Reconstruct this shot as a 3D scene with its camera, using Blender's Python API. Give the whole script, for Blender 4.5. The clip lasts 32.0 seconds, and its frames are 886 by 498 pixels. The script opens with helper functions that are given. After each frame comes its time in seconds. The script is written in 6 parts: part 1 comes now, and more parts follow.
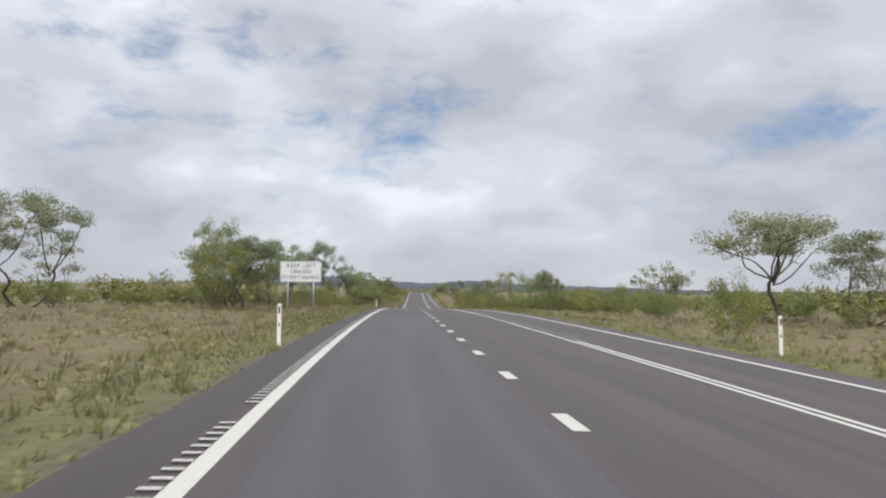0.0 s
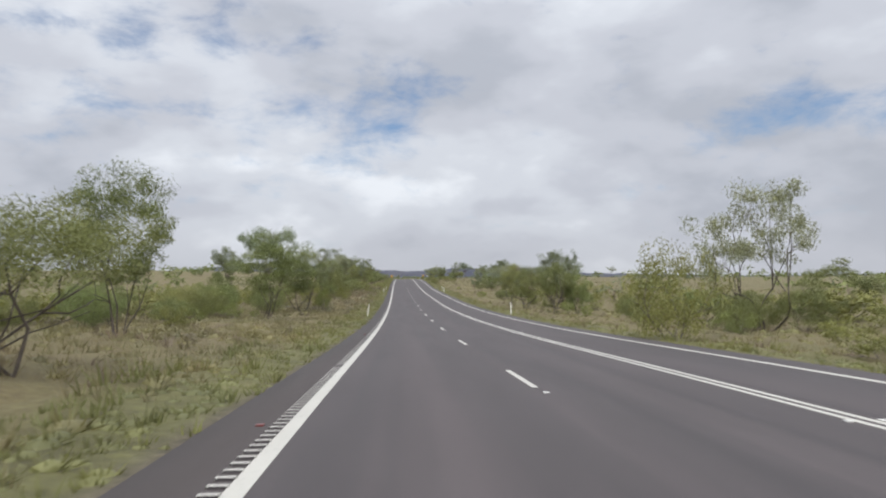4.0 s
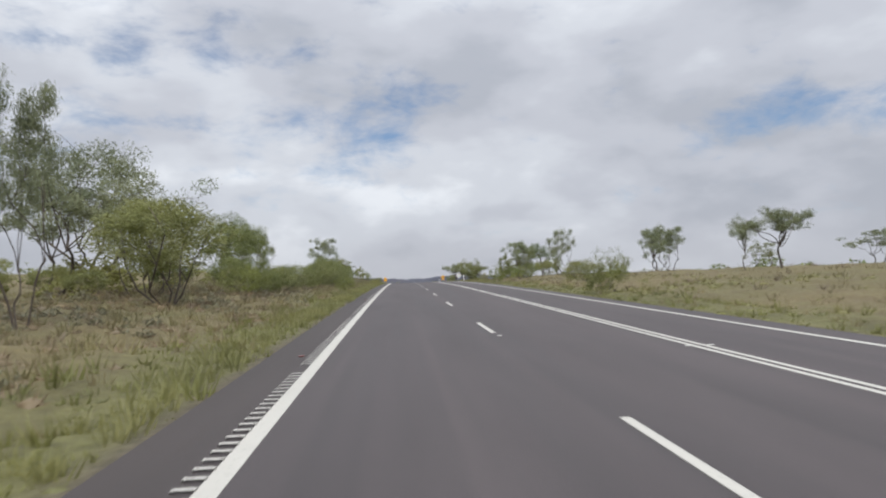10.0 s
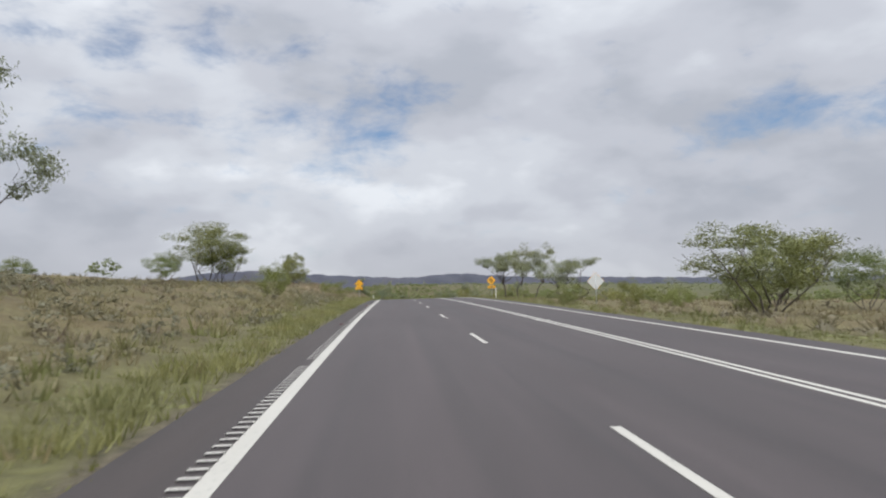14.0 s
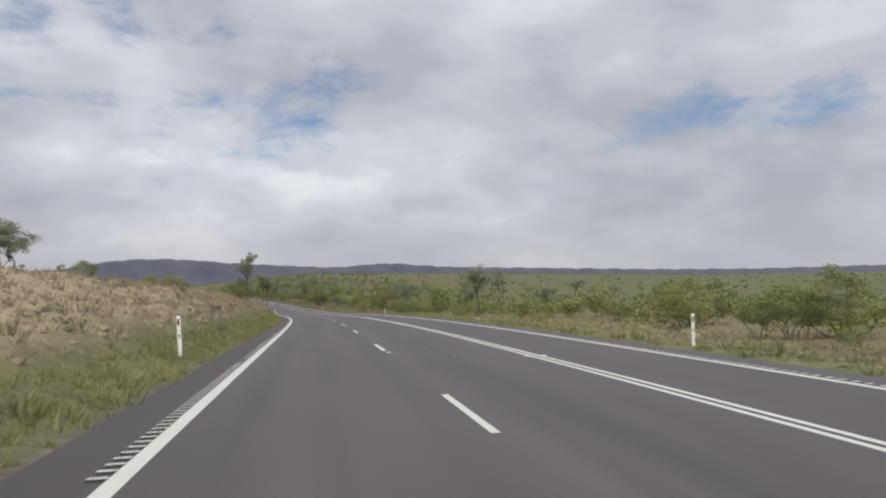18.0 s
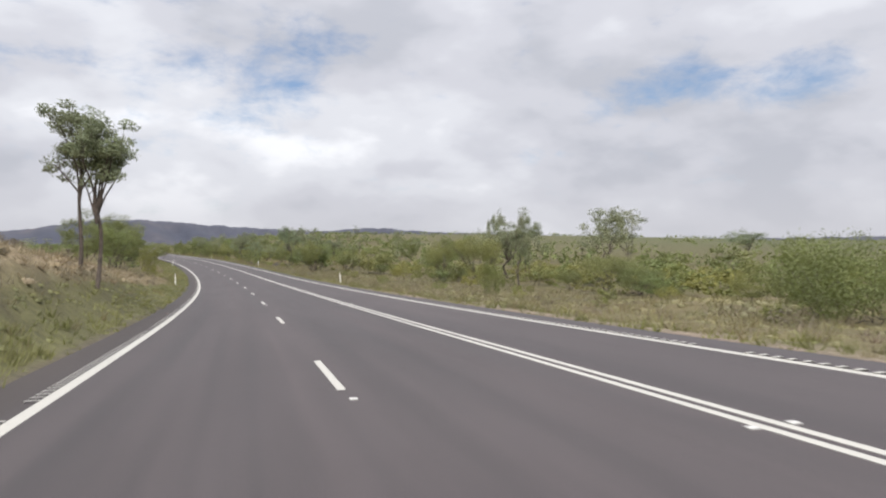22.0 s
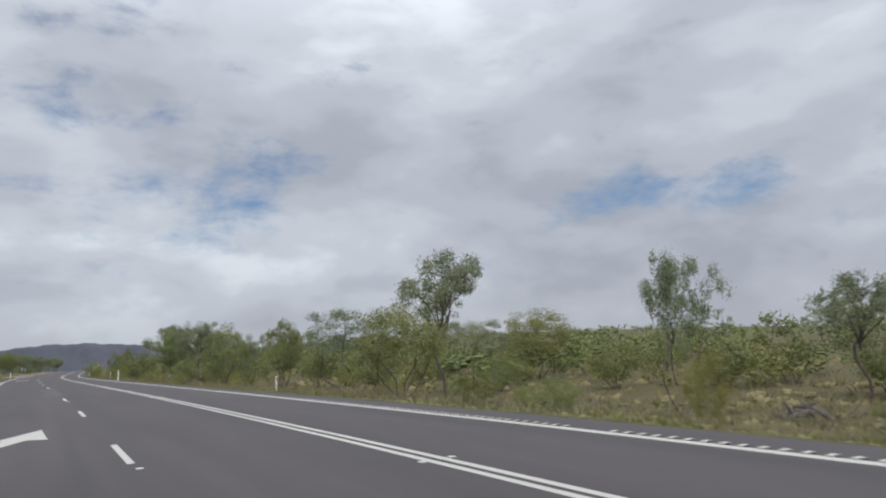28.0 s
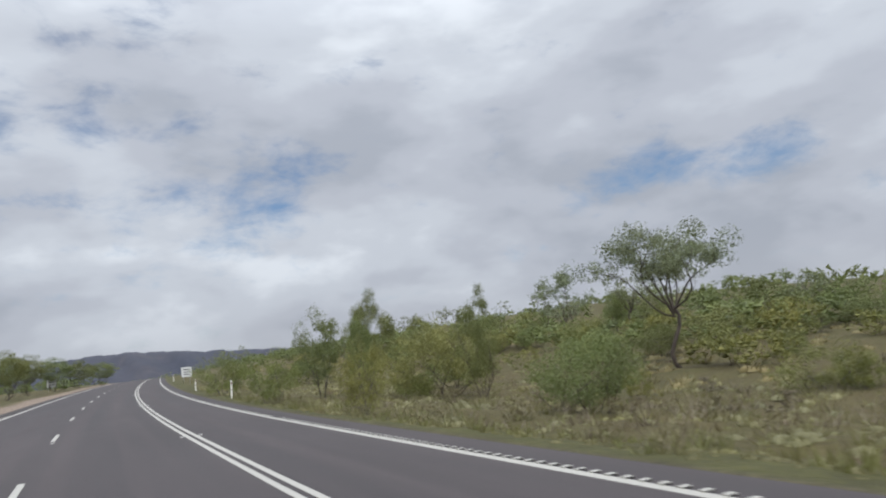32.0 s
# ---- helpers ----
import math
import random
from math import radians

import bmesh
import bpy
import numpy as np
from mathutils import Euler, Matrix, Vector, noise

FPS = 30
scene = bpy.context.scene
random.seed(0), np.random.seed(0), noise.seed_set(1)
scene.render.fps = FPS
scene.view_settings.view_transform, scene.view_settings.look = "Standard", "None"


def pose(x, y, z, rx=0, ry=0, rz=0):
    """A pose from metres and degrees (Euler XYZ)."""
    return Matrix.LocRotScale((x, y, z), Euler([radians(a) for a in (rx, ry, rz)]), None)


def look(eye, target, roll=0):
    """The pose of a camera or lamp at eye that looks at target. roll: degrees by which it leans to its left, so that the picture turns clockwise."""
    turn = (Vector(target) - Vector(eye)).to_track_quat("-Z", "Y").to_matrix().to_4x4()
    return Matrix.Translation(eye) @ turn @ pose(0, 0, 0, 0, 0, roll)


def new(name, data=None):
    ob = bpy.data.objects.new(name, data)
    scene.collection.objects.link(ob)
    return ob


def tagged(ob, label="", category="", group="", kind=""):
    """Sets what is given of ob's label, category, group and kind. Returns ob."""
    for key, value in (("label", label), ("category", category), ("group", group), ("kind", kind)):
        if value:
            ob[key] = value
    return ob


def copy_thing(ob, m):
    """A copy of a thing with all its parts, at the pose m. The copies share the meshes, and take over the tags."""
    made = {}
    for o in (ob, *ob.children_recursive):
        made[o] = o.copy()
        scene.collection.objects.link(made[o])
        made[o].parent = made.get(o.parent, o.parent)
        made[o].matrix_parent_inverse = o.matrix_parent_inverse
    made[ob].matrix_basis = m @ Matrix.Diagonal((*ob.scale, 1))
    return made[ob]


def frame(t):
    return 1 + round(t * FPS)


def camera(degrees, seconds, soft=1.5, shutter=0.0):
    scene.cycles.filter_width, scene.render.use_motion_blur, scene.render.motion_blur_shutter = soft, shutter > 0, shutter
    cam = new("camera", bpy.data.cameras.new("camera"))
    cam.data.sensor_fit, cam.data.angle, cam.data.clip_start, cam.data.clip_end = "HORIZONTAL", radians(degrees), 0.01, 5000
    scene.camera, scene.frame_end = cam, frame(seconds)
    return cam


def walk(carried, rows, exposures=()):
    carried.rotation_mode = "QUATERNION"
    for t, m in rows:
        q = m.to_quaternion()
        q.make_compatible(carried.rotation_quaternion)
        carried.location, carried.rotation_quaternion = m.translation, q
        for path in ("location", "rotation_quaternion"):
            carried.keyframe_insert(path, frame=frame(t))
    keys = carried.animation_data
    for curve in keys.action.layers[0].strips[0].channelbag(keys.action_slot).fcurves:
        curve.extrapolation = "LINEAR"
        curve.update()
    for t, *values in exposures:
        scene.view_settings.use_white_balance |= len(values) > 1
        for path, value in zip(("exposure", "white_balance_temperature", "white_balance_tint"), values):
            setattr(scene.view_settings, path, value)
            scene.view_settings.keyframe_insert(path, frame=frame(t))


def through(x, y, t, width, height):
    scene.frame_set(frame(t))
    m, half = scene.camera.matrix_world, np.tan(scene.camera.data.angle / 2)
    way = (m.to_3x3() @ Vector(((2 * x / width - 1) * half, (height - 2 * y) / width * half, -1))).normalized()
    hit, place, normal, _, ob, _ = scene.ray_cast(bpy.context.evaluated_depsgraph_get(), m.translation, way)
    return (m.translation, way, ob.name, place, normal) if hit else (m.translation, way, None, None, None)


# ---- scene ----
cam = camera(67.06, 32.0, soft=2.1, shutter=0.08)
walk(cam, [
    (0.0, pose(-2.11, -0.24, 1.56, 94.09, -0.17, -5.00)),
    (1.0, pose(-1.73, 24.06, 1.86, 93.83, -0.31, -5.18)),
    (2.0, pose(-1.27, 48.57, 1.95, 93.40, -0.31, -5.46)),
    (3.0, pose(-0.48, 74.15, 1.77, 93.21, 0.29, -6.10)),
    (5.5, pose(2.71, 142.53, 0.25, 92.97, 0.89, -6.43)),
    (6.0, pose(3.33, 155.50, 0.09, 93.00, 1.22, -6.29)),
    (7.0, pose(4.60, 183.00, 0.10, 93.33, 1.32, -6.42)),
    (8.0, pose(5.79, 210.43, 0.54, 93.48, 1.16, -6.43)),
    (9.0, pose(6.97, 237.81, 1.09, 93.56, 1.12, -6.31)),
    (10.0, pose(8.16, 265.15, 1.79, 93.74, 2.09, -6.45)),
    (11.0, pose(9.38, 292.78, 2.76, 93.70, 1.95, -6.78)),
    (12.0, pose(10.69, 319.81, 3.68, 93.76, 1.65, -6.79)),
    (13.0, pose(12.03, 346.62, 4.46, 93.73, 1.02, -6.66)),
    (14.0, pose(13.39, 373.06, 5.09, 93.62, 1.46, -7.13)),
    (14.5, pose(14.10, 386.49, 5.33, 93.58, 1.43, -7.23)),
    (16.5, pose(16.89, 439.07, 5.79, 93.23, 1.00, -8.00)),
    (17.0, pose(17.57, 451.93, 5.78, 92.92, 1.38, -10.39)),
    (18.0, pose(18.68, 477.38, 5.46, 92.67, 1.19, -13.30)),
    (19.0, pose(19.90, 503.43, 4.77, 92.04, 0.87, -14.48)),
    (20.0, pose(21.08, 530.16, 3.86, 91.50, -0.09, -14.70)),
    (21.0, pose(21.54, 557.30, 2.84, 91.28, 0.49, -14.69)),
    (22.0, pose(21.45, 583.87, 1.82, 89.82, 0.42, -14.70)),
    (23.0, pose(20.50, 610.49, 0.84, 95.07, -1.14, -15.41)),
    (24.0, pose(18.66, 637.40, 0.10, 97.69, 0.01, -17.49)),
    (24.5, pose(17.43, 651.19, -0.14, 98.57, 0.73, -17.71)),
    (26.5, pose(10.42, 705.89, -0.16, 99.13, 2.17, -18.02)),
    (27.0, pose(8.20, 719.97, -0.02, 99.34, 2.36, -17.67)),
    (28.0, pose(3.06, 747.32, 0.28, 99.34, 2.79, -17.89)),
    (29.0, pose(-2.00, 773.73, 0.63, 99.08, 3.94, -17.22)),
    (30.0, pose(-7.85, 801.00, 0.98, 98.76, 6.97, -16.11)),
    (31.0, pose(-14.01, 827.14, 1.31, 98.75, 6.37, -15.78)),
    (32.0, pose(-20.35, 853.97, 1.62, 98.72, 6.22, -15.09)),
], exposures=[(0.0, 0.1, 6400, 9), (4.0, 0.05, 6350, 9), (6.0, 0.0, 6350, 9), (14.5, 0.0, 6350, 9), (17.0, 0.05, 6450, 10), (18.0, -0.1, 6450, 10), (19.0, 0.15, 6500, 11), (20.5, 0.08, 6500, 11), (21.8, 0.25, 6550, 11), (22.3, 0.2, 6500, 10),
                (23.0, -0.5, 6250, 9), (24.5, -0.6, 6200, 9), (25.6, -0.38, 6200, 9), (26.5, -0.17, 6190, 8), (27.0, -0.27, 6180, 8), (28.5, -0.15, 6180, 8), (29.5, -0.05, 6180, 8), (31.0, -0.12, 6180, 8), (32.0, -0.15, 6180, 8)])

# ---- daylight: a broken cloud deck, soft sun behind it ----
world = bpy.data.worlds.new("sky")
scene.world = world
world.use_nodes = True
wt = world.node_tree
wt.nodes.clear()


def wmath(op, a, b=None):
    nd = wt.nodes.new("ShaderNodeMath")
    nd.operation = op
    for i, v in enumerate((a, b)):
        if v is None:
            continue
        if isinstance(v, (int, float)):
            nd.inputs[i].default_value = v
        else:
            wt.links.new(v, nd.inputs[i])
    return nd.outputs[0]


def wramp(fac, stops):
    nd = wt.nodes.new("ShaderNodeValToRGB")
    nd.color_ramp.interpolation = "EASE"
    el = nd.color_ramp.elements
    while len(el) < len(stops):
        el.new(0.5)
    for e, (p, c) in zip(el, stops):
        e.position = p
        e.color = (*c, 1) if not isinstance(c, (int, float)) else (c, c, c, 1)
    wt.links.new(fac, nd.inputs[0])
    return nd.outputs[0]


def wmix(fac, a, b, mode="MIX"):
    nd = wt.nodes.new("ShaderNodeMixRGB")
    nd.blend_type = mode
    for i, v in enumerate((fac, a, b)):
        if isinstance(v, (int, float)):
            nd.inputs[i].default_value = v if i == 0 else (v, v, v, 1)
        elif isinstance(v, tuple):
            nd.inputs[i].default_value = (*v, 1)
        else:
            wt.links.new(v, nd.inputs[i])
    return nd.outputs[0]


coord = wt.nodes.new("ShaderNodeTexCoord").outputs["Generated"]
sep = wt.nodes.new("ShaderNodeSeparateXYZ")
wt.links.new(coord, sep.inputs[0])
dx, dy, dz = sep.outputs
up = wmath("MAXIMUM", dz, 0.0)
low = wmath("ADD", wmath("MULTIPLY", up, 0.7), 0.5)
dome = wt.nodes.new("ShaderNodeCombineXYZ")
wt.links.new(wmath("DIVIDE", dx, low), dome.inputs[0])
wt.links.new(wmath("DIVIDE", dy, low), dome.inputs[1])
wt.links.new(wmath("MULTIPLY", dz, 2.5), dome.inputs[2])


def cloud(scale, detail, rough, offset, warp=0.0):
    mp = wt.nodes.new("ShaderNodeMapping")
    mp.inputs["Location"].default_value = offset
    wt.links.new(dome.outputs[0], mp.inputs[0])
    nz = wt.nodes.new("ShaderNodeTexNoise")
    nz.inputs["Scale"].default_value, nz.inputs["Detail"].default_value = scale, detail
    nz.inputs["Roughness"].default_value, nz.inputs["Distortion"].default_value = rough, warp
    wt.links.new(mp.outputs[0], nz.inputs["Vector"])
    return nz.outputs["Fac"]


def toward(az, el, wide, tall):
    """Falls from 1 to 0 away from a compass direction in the sky."""
    a, e = radians(az), radians(el)
    ax = wmath("ARCTAN2", dx, dy)
    ex = wmath("ARCSINE", dz)
    p = wmath("POWER", wmath("DIVIDE", wmath("SUBTRACT", ax, a), radians(wide)), 2.0)
    q = wmath("POWER", wmath("DIVIDE", wmath("SUBTRACT", ex, e), radians(tall)), 2.0)
    return wmath("POWER", 2.718, wmath("MULTIPLY", wmath("ADD", p, q), -1.0))


SUN_EL, SUN_AZ = 50.0, 190.0
blue_sky = wt.nodes.new("ShaderNodeTexSky")
blue_sky.sky_type, blue_sky.sun_disc = "NISHITA", False
blue_sky.sun_elevation, blue_sky.sun_rotation = radians(SUN_EL), radians(SUN_AZ)
clear = wmix(1.0, blue_sky.outputs[0], (0.080, 0.088, 0.098), "MULTIPLY")
broad = cloud(1.9, 4.0, 0.45, (3.1, 1.7, 0), 0.1)
fine = cloud(5.5, 4.0, 0.5, (0.4, 5.2, 0), 0.1)
grey = wmath("ADD", wmath("MULTIPLY", broad, 0.72), wmath("MULTIPLY", fine, 0.28))
clouds = wramp(grey, [(0.36, (0.46, 0.48, 0.535)), (0.46, (0.56, 0.575, 0.63)), (0.55, (0.66, 0.68, 0.73)), (0.64, (0.84, 0.86, 0.90))])
gaps = wmath("ADD", wmath("ADD", wmath("MULTIPLY", toward(1.0, 14.5, 6.0, 3.0), 0.27), wmath("MULTIPLY", toward(-13.0, 20.0, 17.0, 6.0), 0.15)),
             wmath("ADD", wmath("MULTIPLY", toward(36.0, 12.5, 9.0, 2.0), 0.34), wmath("MULTIPLY", toward(-22.0, 12.0, 9.0, 3.0), 0.09)))
holes = cloud(7.5, 5.0, 0.6, (7.3, 2.2, 0), 0.2)
open_sky = wramp(wmath("ADD", wmath("MULTIPLY", holes, 1.0), gaps), [(0.56, 0.0), (1.0, 1.0)])
sky = wmix(wmath("MULTIPLY", open_sky, 0.95), clouds, clear)
haze = wramp(up, [(0.0, 1.0), (0.14, 0.0)])
sky = wmix(wmath("MULTIPLY", haze, 0.7), sky, (0.55, 0.555, 0.595))
lift = wmath("ADD", wmath("ADD", 0.94, wmath("MULTIPLY", wmath("MINIMUM", up, 0.4), 0.35)), wmath("MULTIPLY", wmath("POWER", wmath("MAXIMUM", wmath("DIVIDE", wmath("SUBTRACT", up, 0.45), 0.55), 0.0), 1.0), 2.0))
shade = wt.nodes.new("ShaderNodeBackground")
wt.links.new(sky, shade.inputs[0])
wt.links.new(lift, shade.inputs[1])
wout = wt.nodes.new("ShaderNodeOutputWorld")
wt.links.new(shade.outputs[0], wout.inputs[0])

sun = new("sun", bpy.data.lights.new("sun", "SUN"))
sun.data.energy, sun.data.angle, sun.data.color = 2.5, radians(30), (1.0, 0.96, 0.9)
sun.matrix_world = look((0, 0, 0), (-math.sin(radians(SUN_AZ)) * math.cos(radians(SUN_EL)), -math.cos(radians(SUN_AZ)) * math.cos(radians(SUN_EL)), -math.sin(radians(SUN_EL))))


# ---- materials ----
def material(name, rough=0.9, metal=0.0):
    m = bpy.data.materials.new(name)
    m.use_nodes = True
    nt = m.node_tree
    bsdf = nt.nodes["Principled BSDF"]
    bsdf.inputs["Roughness"].default_value, bsdf.inputs["Metallic"].default_value = rough, metal
    return m, nt, bsdf


def node(nt, kind, **kw):
    nd = nt.nodes.new(kind)
    for k, v in kw.items():
        nd.inputs[k.replace("_", " ")].default_value = v
    return nd


def noise_of(nt, vec, scale, detail=4.0, rough=0.6):
    nd = node(nt, "ShaderNodeTexNoise", Scale=scale, Detail=detail, Roughness=rough)
    nt.links.new(vec, nd.inputs["Vector"])
    return nd.outputs["Fac"]


def ramp(nt, fac, stops):
    nd = nt.nodes.new("ShaderNodeValToRGB")
    el = nd.color_ramp.elements
    while len(el) < len(stops):
        el.new(0.5)
    for e, (p, c) in zip(el, stops):
        e.position = p
        e.color = (*c, 1) if isinstance(c, tuple) else (c, c, c, 1)
    nt.links.new(fac, nd.inputs[0])
    return nd.outputs[0]


def mix(nt, fac, a, b, mode="MIX"):
    nd = nt.nodes.new("ShaderNodeMixRGB")
    nd.blend_type = mode
    for i, v in enumerate((fac, a, b)):
        if isinstance(v, (int, float)):
            nd.inputs[i].default_value = v if i == 0 else (v, v, v, 1)
        elif isinstance(v, tuple):
            nd.inputs[i].default_value = (*v, 1)
        else:
            nt.links.new(v, nd.inputs[i])
    return nd.outputs[0]


def bump(nt, bsdf, height, strength, dist=0.02):
    nd = node(nt, "ShaderNodeBump", Strength=strength, Distance=dist)
    nt.links.new(height, nd.inputs["Height"])
    nt.links.new(nd.outputs[0], bsdf.inputs["Normal"])


def place(nt):
    return nt.nodes.new("ShaderNodeNewGeometry").outputs["Position"]


def stretch(nt, value, lo, hi):
    nd = nt.nodes.new("ShaderNodeMapRange")
    nd.inputs["From Min"].default_value, nd.inputs["From Max"].default_value = lo, hi
    nt.links.new(value, nd.inputs["Value"])
    return nd.outputs[0]


def make_asphalt(name, base, streak, rough):
    m, nt, b = material(name, rough)
    uv = nt.nodes.new("ShaderNodeUVMap").outputs[0]
    mp = node(nt, "ShaderNodeMapping", Scale=(1.0, 0.012, 1.0))
    nt.links.new(uv, mp.inputs[0])
    lanes = noise_of(nt, mp.outputs[0], 1.3, 5, 0.6)
    mp2 = node(nt, "ShaderNodeMapping", Scale=(1.0, 0.12, 1.0))
    nt.links.new(uv, mp2.inputs[0])
    stain = noise_of(nt, mp2.outputs[0], 0.8, 6, 0.65)
    grain = noise_of(nt, uv, 55.0, 3, 0.7)
    c = ramp(nt, lanes, [(0.3, tuple(x * (1 - streak) for x in base)), (0.7, tuple(x * (1 + streak) for x in base))])
    c = mix(nt, 0.5, c, ramp(nt, stain, [(0.3, 0.35), (0.7, 0.65)]), "OVERLAY")
    c = mix(nt, 0.55, c, ramp(nt, grain, [(0.25, 0.25), (0.75, 0.75)]), "OVERLAY")
    sp = nt.nodes.new("ShaderNodeSeparateXYZ")
    nt.links.new(uv, sp.inputs[0])
    c = mix(nt, ramp(nt, stretch(nt, sp.outputs[0], -3.5, -3.95), [(0.0, 0.0), (1.0, 1.0)]), c, mix(nt, 1.0, c, (0.74, 0.71, 0.66), "MULTIPLY"))
    nt.links.new(c, b.inputs["Base Color"])
    nt.links.new(ramp(nt, lanes, [(0.3, rough - 0.12), (0.7, rough + 0.08)]), b.inputs["Roughness"])
    bump(nt, b, grain, 0.35, 0.008)
    return m


ASPHALT = make_asphalt("asphalt", (0.056, 0.046, 0.0465), 0.3, 0.82)
BLEED = make_asphalt("smooth_bitumen", (0.051, 0.0465, 0.0515), 0.35, 0.76)


def make_chalk():
    """Asphalt with a worn chalky film of old paint."""
    m, nt, b = material("chalky_asphalt", 0.85)
    p = place(nt)
    broad, fine = noise_of(nt, p, 1.1, 4, 0.6), noise_of(nt, p, 30.0, 4, 0.75)
    film = mix(nt, 1.0, ramp(nt, broad, [(0.38, 0.0), (0.62, 1.0)]), ramp(nt, fine, [(0.35, 0.2), (0.65, 1.0)]), "MULTIPLY")
    nt.links.new(mix(nt, film, (0.056, 0.046, 0.0465), (0.125, 0.115, 0.115)), b.inputs["Base Color"])
    bump(nt, b, fine, 0.3, 0.006)
    return m


CHALK = make_chalk()


def make_plain(name, color, rough, vary=0.12, scale=6.0, metal=0.0):
    m, nt, b = material(name, rough, metal)
    p = place(nt)
    n1, n2 = noise_of(nt, p, scale, 5), noise_of(nt, p, scale * 9, 3)
    c = ramp(nt, n1, [(0.3, tuple(x * (1 - vary) for x in color)), (0.7, tuple(min(1, x * (1 + vary)) for x in color))])
    c = mix(nt, 0.2, c, ramp(nt, n2, [(0.3, 0.3), (0.7, 0.7)]), "OVERLAY")
    nt.links.new(c, b.inputs["Base Color"])
    bump(nt, b, n2, 0.15, 0.004)
    return m


def make_paint():
    m, nt, b = material("road_paint", 0.65)
    p = place(nt)
    wear = noise_of(nt, p, 14.0, 6, 0.75)
    dirt = noise_of(nt, p, 0.7, 4)
    c = ramp(nt, wear, [(0.28, (0.20, 0.19, 0.18)), (0.44, (0.47, 0.455, 0.41))])
    c = mix(nt, 0.35, c, ramp(nt, dirt, [(0.3, (0.50, 0.48, 0.45)), (0.7, (0.8, 0.79, 0.77))]), "MULTIPLY")
    c = mix(nt, 0.35, c, (0.46, 0.445, 0.40))
    nt.links.new(c, b.inputs["Base Color"])
    bump(nt, b, wear, 0.3, 0.004)
    return m


PAINT = make_paint()
MARK_PLASTIC = make_plain("marker_plastic", (0.5, 0.49, 0.46), 0.6, 0.15, 8)
POST_WHITE = make_plain("post_plastic", (0.78, 0.77, 0.72), 0.45, 0.06, 5)
SIGN_WHITE = make_plain("sign_white", (0.62, 0.63, 0.62), 0.4, 0.04, 3)
SIGN_BACK = make_plain("sign_back_metal", (0.62, 0.63, 0.63), 0.45, 0.08, 3, 0.2)
SIGN_YELLOW = make_plain("sign_yellow", (0.85, 0.42, 0.02), 0.45, 0.06, 4)
BLACK = make_plain("sign_black", (0.02, 0.02, 0.022), 0.5, 0.2, 5)
GALV = make_plain("galvanised_steel", (0.42, 0.43, 0.43), 0.45, 0.12, 9, 0.7)
REFLECT_RED = make_plain("red_reflector", (0.13, 0.025, 0.022), 0.3, 0.1, 30)
BARK = make_plain("dark_bark", (0.085, 0.068, 0.056), 0.95, 0.4, 5)
DEADWOOD = make_plain("weathered_deadwood", (0.12, 0.104, 0.094), 0.95, 0.35, 6)
STONE = make_plain("red_brown_stone", (0.27, 0.19, 0.15), 0.95, 0.3, 4)


def make_leaf(name, dark, light, through=0.3):
    m, nt, b = material(name, 0.6)
    g = nt.nodes.new("ShaderNodeNewGeometry")
    oi = nt.nodes.new("ShaderNodeObjectInfo")
    lo, hi = (tuple(a + (b - a) * k for a, b in zip(dark, light)) for k in (0.3, 0.66))
    c = ramp(nt, g.outputs["Random Per Island"], [(0.0, lo), (1.0, hi)])
    big, broad = noise_of(nt, g.outputs["Position"], 0.7, 3), noise_of(nt, g.outputs["Position"], 0.16, 2)
    c = mix(nt, 0.5, c, ramp(nt, big, [(0.3, 0.28), (0.7, 0.74)]), "OVERLAY")
    c = mix(nt, 0.5, c, ramp(nt, broad, [(0.35, (0.42, 0.46, 0.46)), (0.65, (0.60, 0.58, 0.48))]), "OVERLAY")
    hs = node(nt, "ShaderNodeHueSaturation", Saturation=1.0)
    nt.links.new(ramp(nt, oi.outputs["Random"], [(0.0, 0.49), (1.0, 0.53)]), hs.inputs["Hue"])
    nt.links.new(ramp(nt, oi.outputs["Random"], [(0.0, 1.15), (0.5, 0.85), (1.0, 1.05)]), hs.inputs["Value"])
    nt.links.new(c, hs.inputs["Color"])
    nt.links.new(hs.outputs[0], b.inputs["Base Color"])
    tr = nt.nodes.new("ShaderNodeBsdfTranslucent")
    nt.links.new(hs.outputs[0], tr.inputs[0])
    mx = nt.nodes.new("ShaderNodeMixShader")
    mx.inputs[0].default_value = through
    nt.links.new(b.outputs[0], mx.inputs[1])
    nt.links.new(tr.outputs[0], mx.inputs[2])
    nt.links.new(mx.outputs[0], nt.nodes["Material Output"].inputs[0])
    return m


LEAF_GUM = make_leaf("gum_leaf", (0.106, 0.119, 0.068), (0.328, 0.346, 0.208), 0.32)
LEAF_BUSH = make_leaf("wattle_leaf", (0.086, 0.095, 0.032), (0.288, 0.296, 0.104), 0.28)
LEAF_SHRUB = make_leaf("shrub_leaf", (0.094, 0.097, 0.028), (0.300, 0.295, 0.084), 0.28)
LEAF_RUSTY = make_leaf("rusty_leaf", (0.16, 0.085, 0.065), (0.27, 0.15, 0.11))
GRASS_DRY = make_leaf("dry_grass", (0.13, 0.105, 0.058), (0.30, 0.25, 0.14), 0.25)
HEATH = make_leaf("heath_leaf", (0.075, 0.062, 0.042), (0.215, 0.185, 0.12), 0.25)
GRASS_GREEN = make_leaf("green_grass", (0.112, 0.106, 0.038), (0.25, 0.23, 0.088), 0.28)
TURF = make_leaf("verge_turf", (0.095, 0.086, 0.034), (0.215, 0.192, 0.080), 0.2)
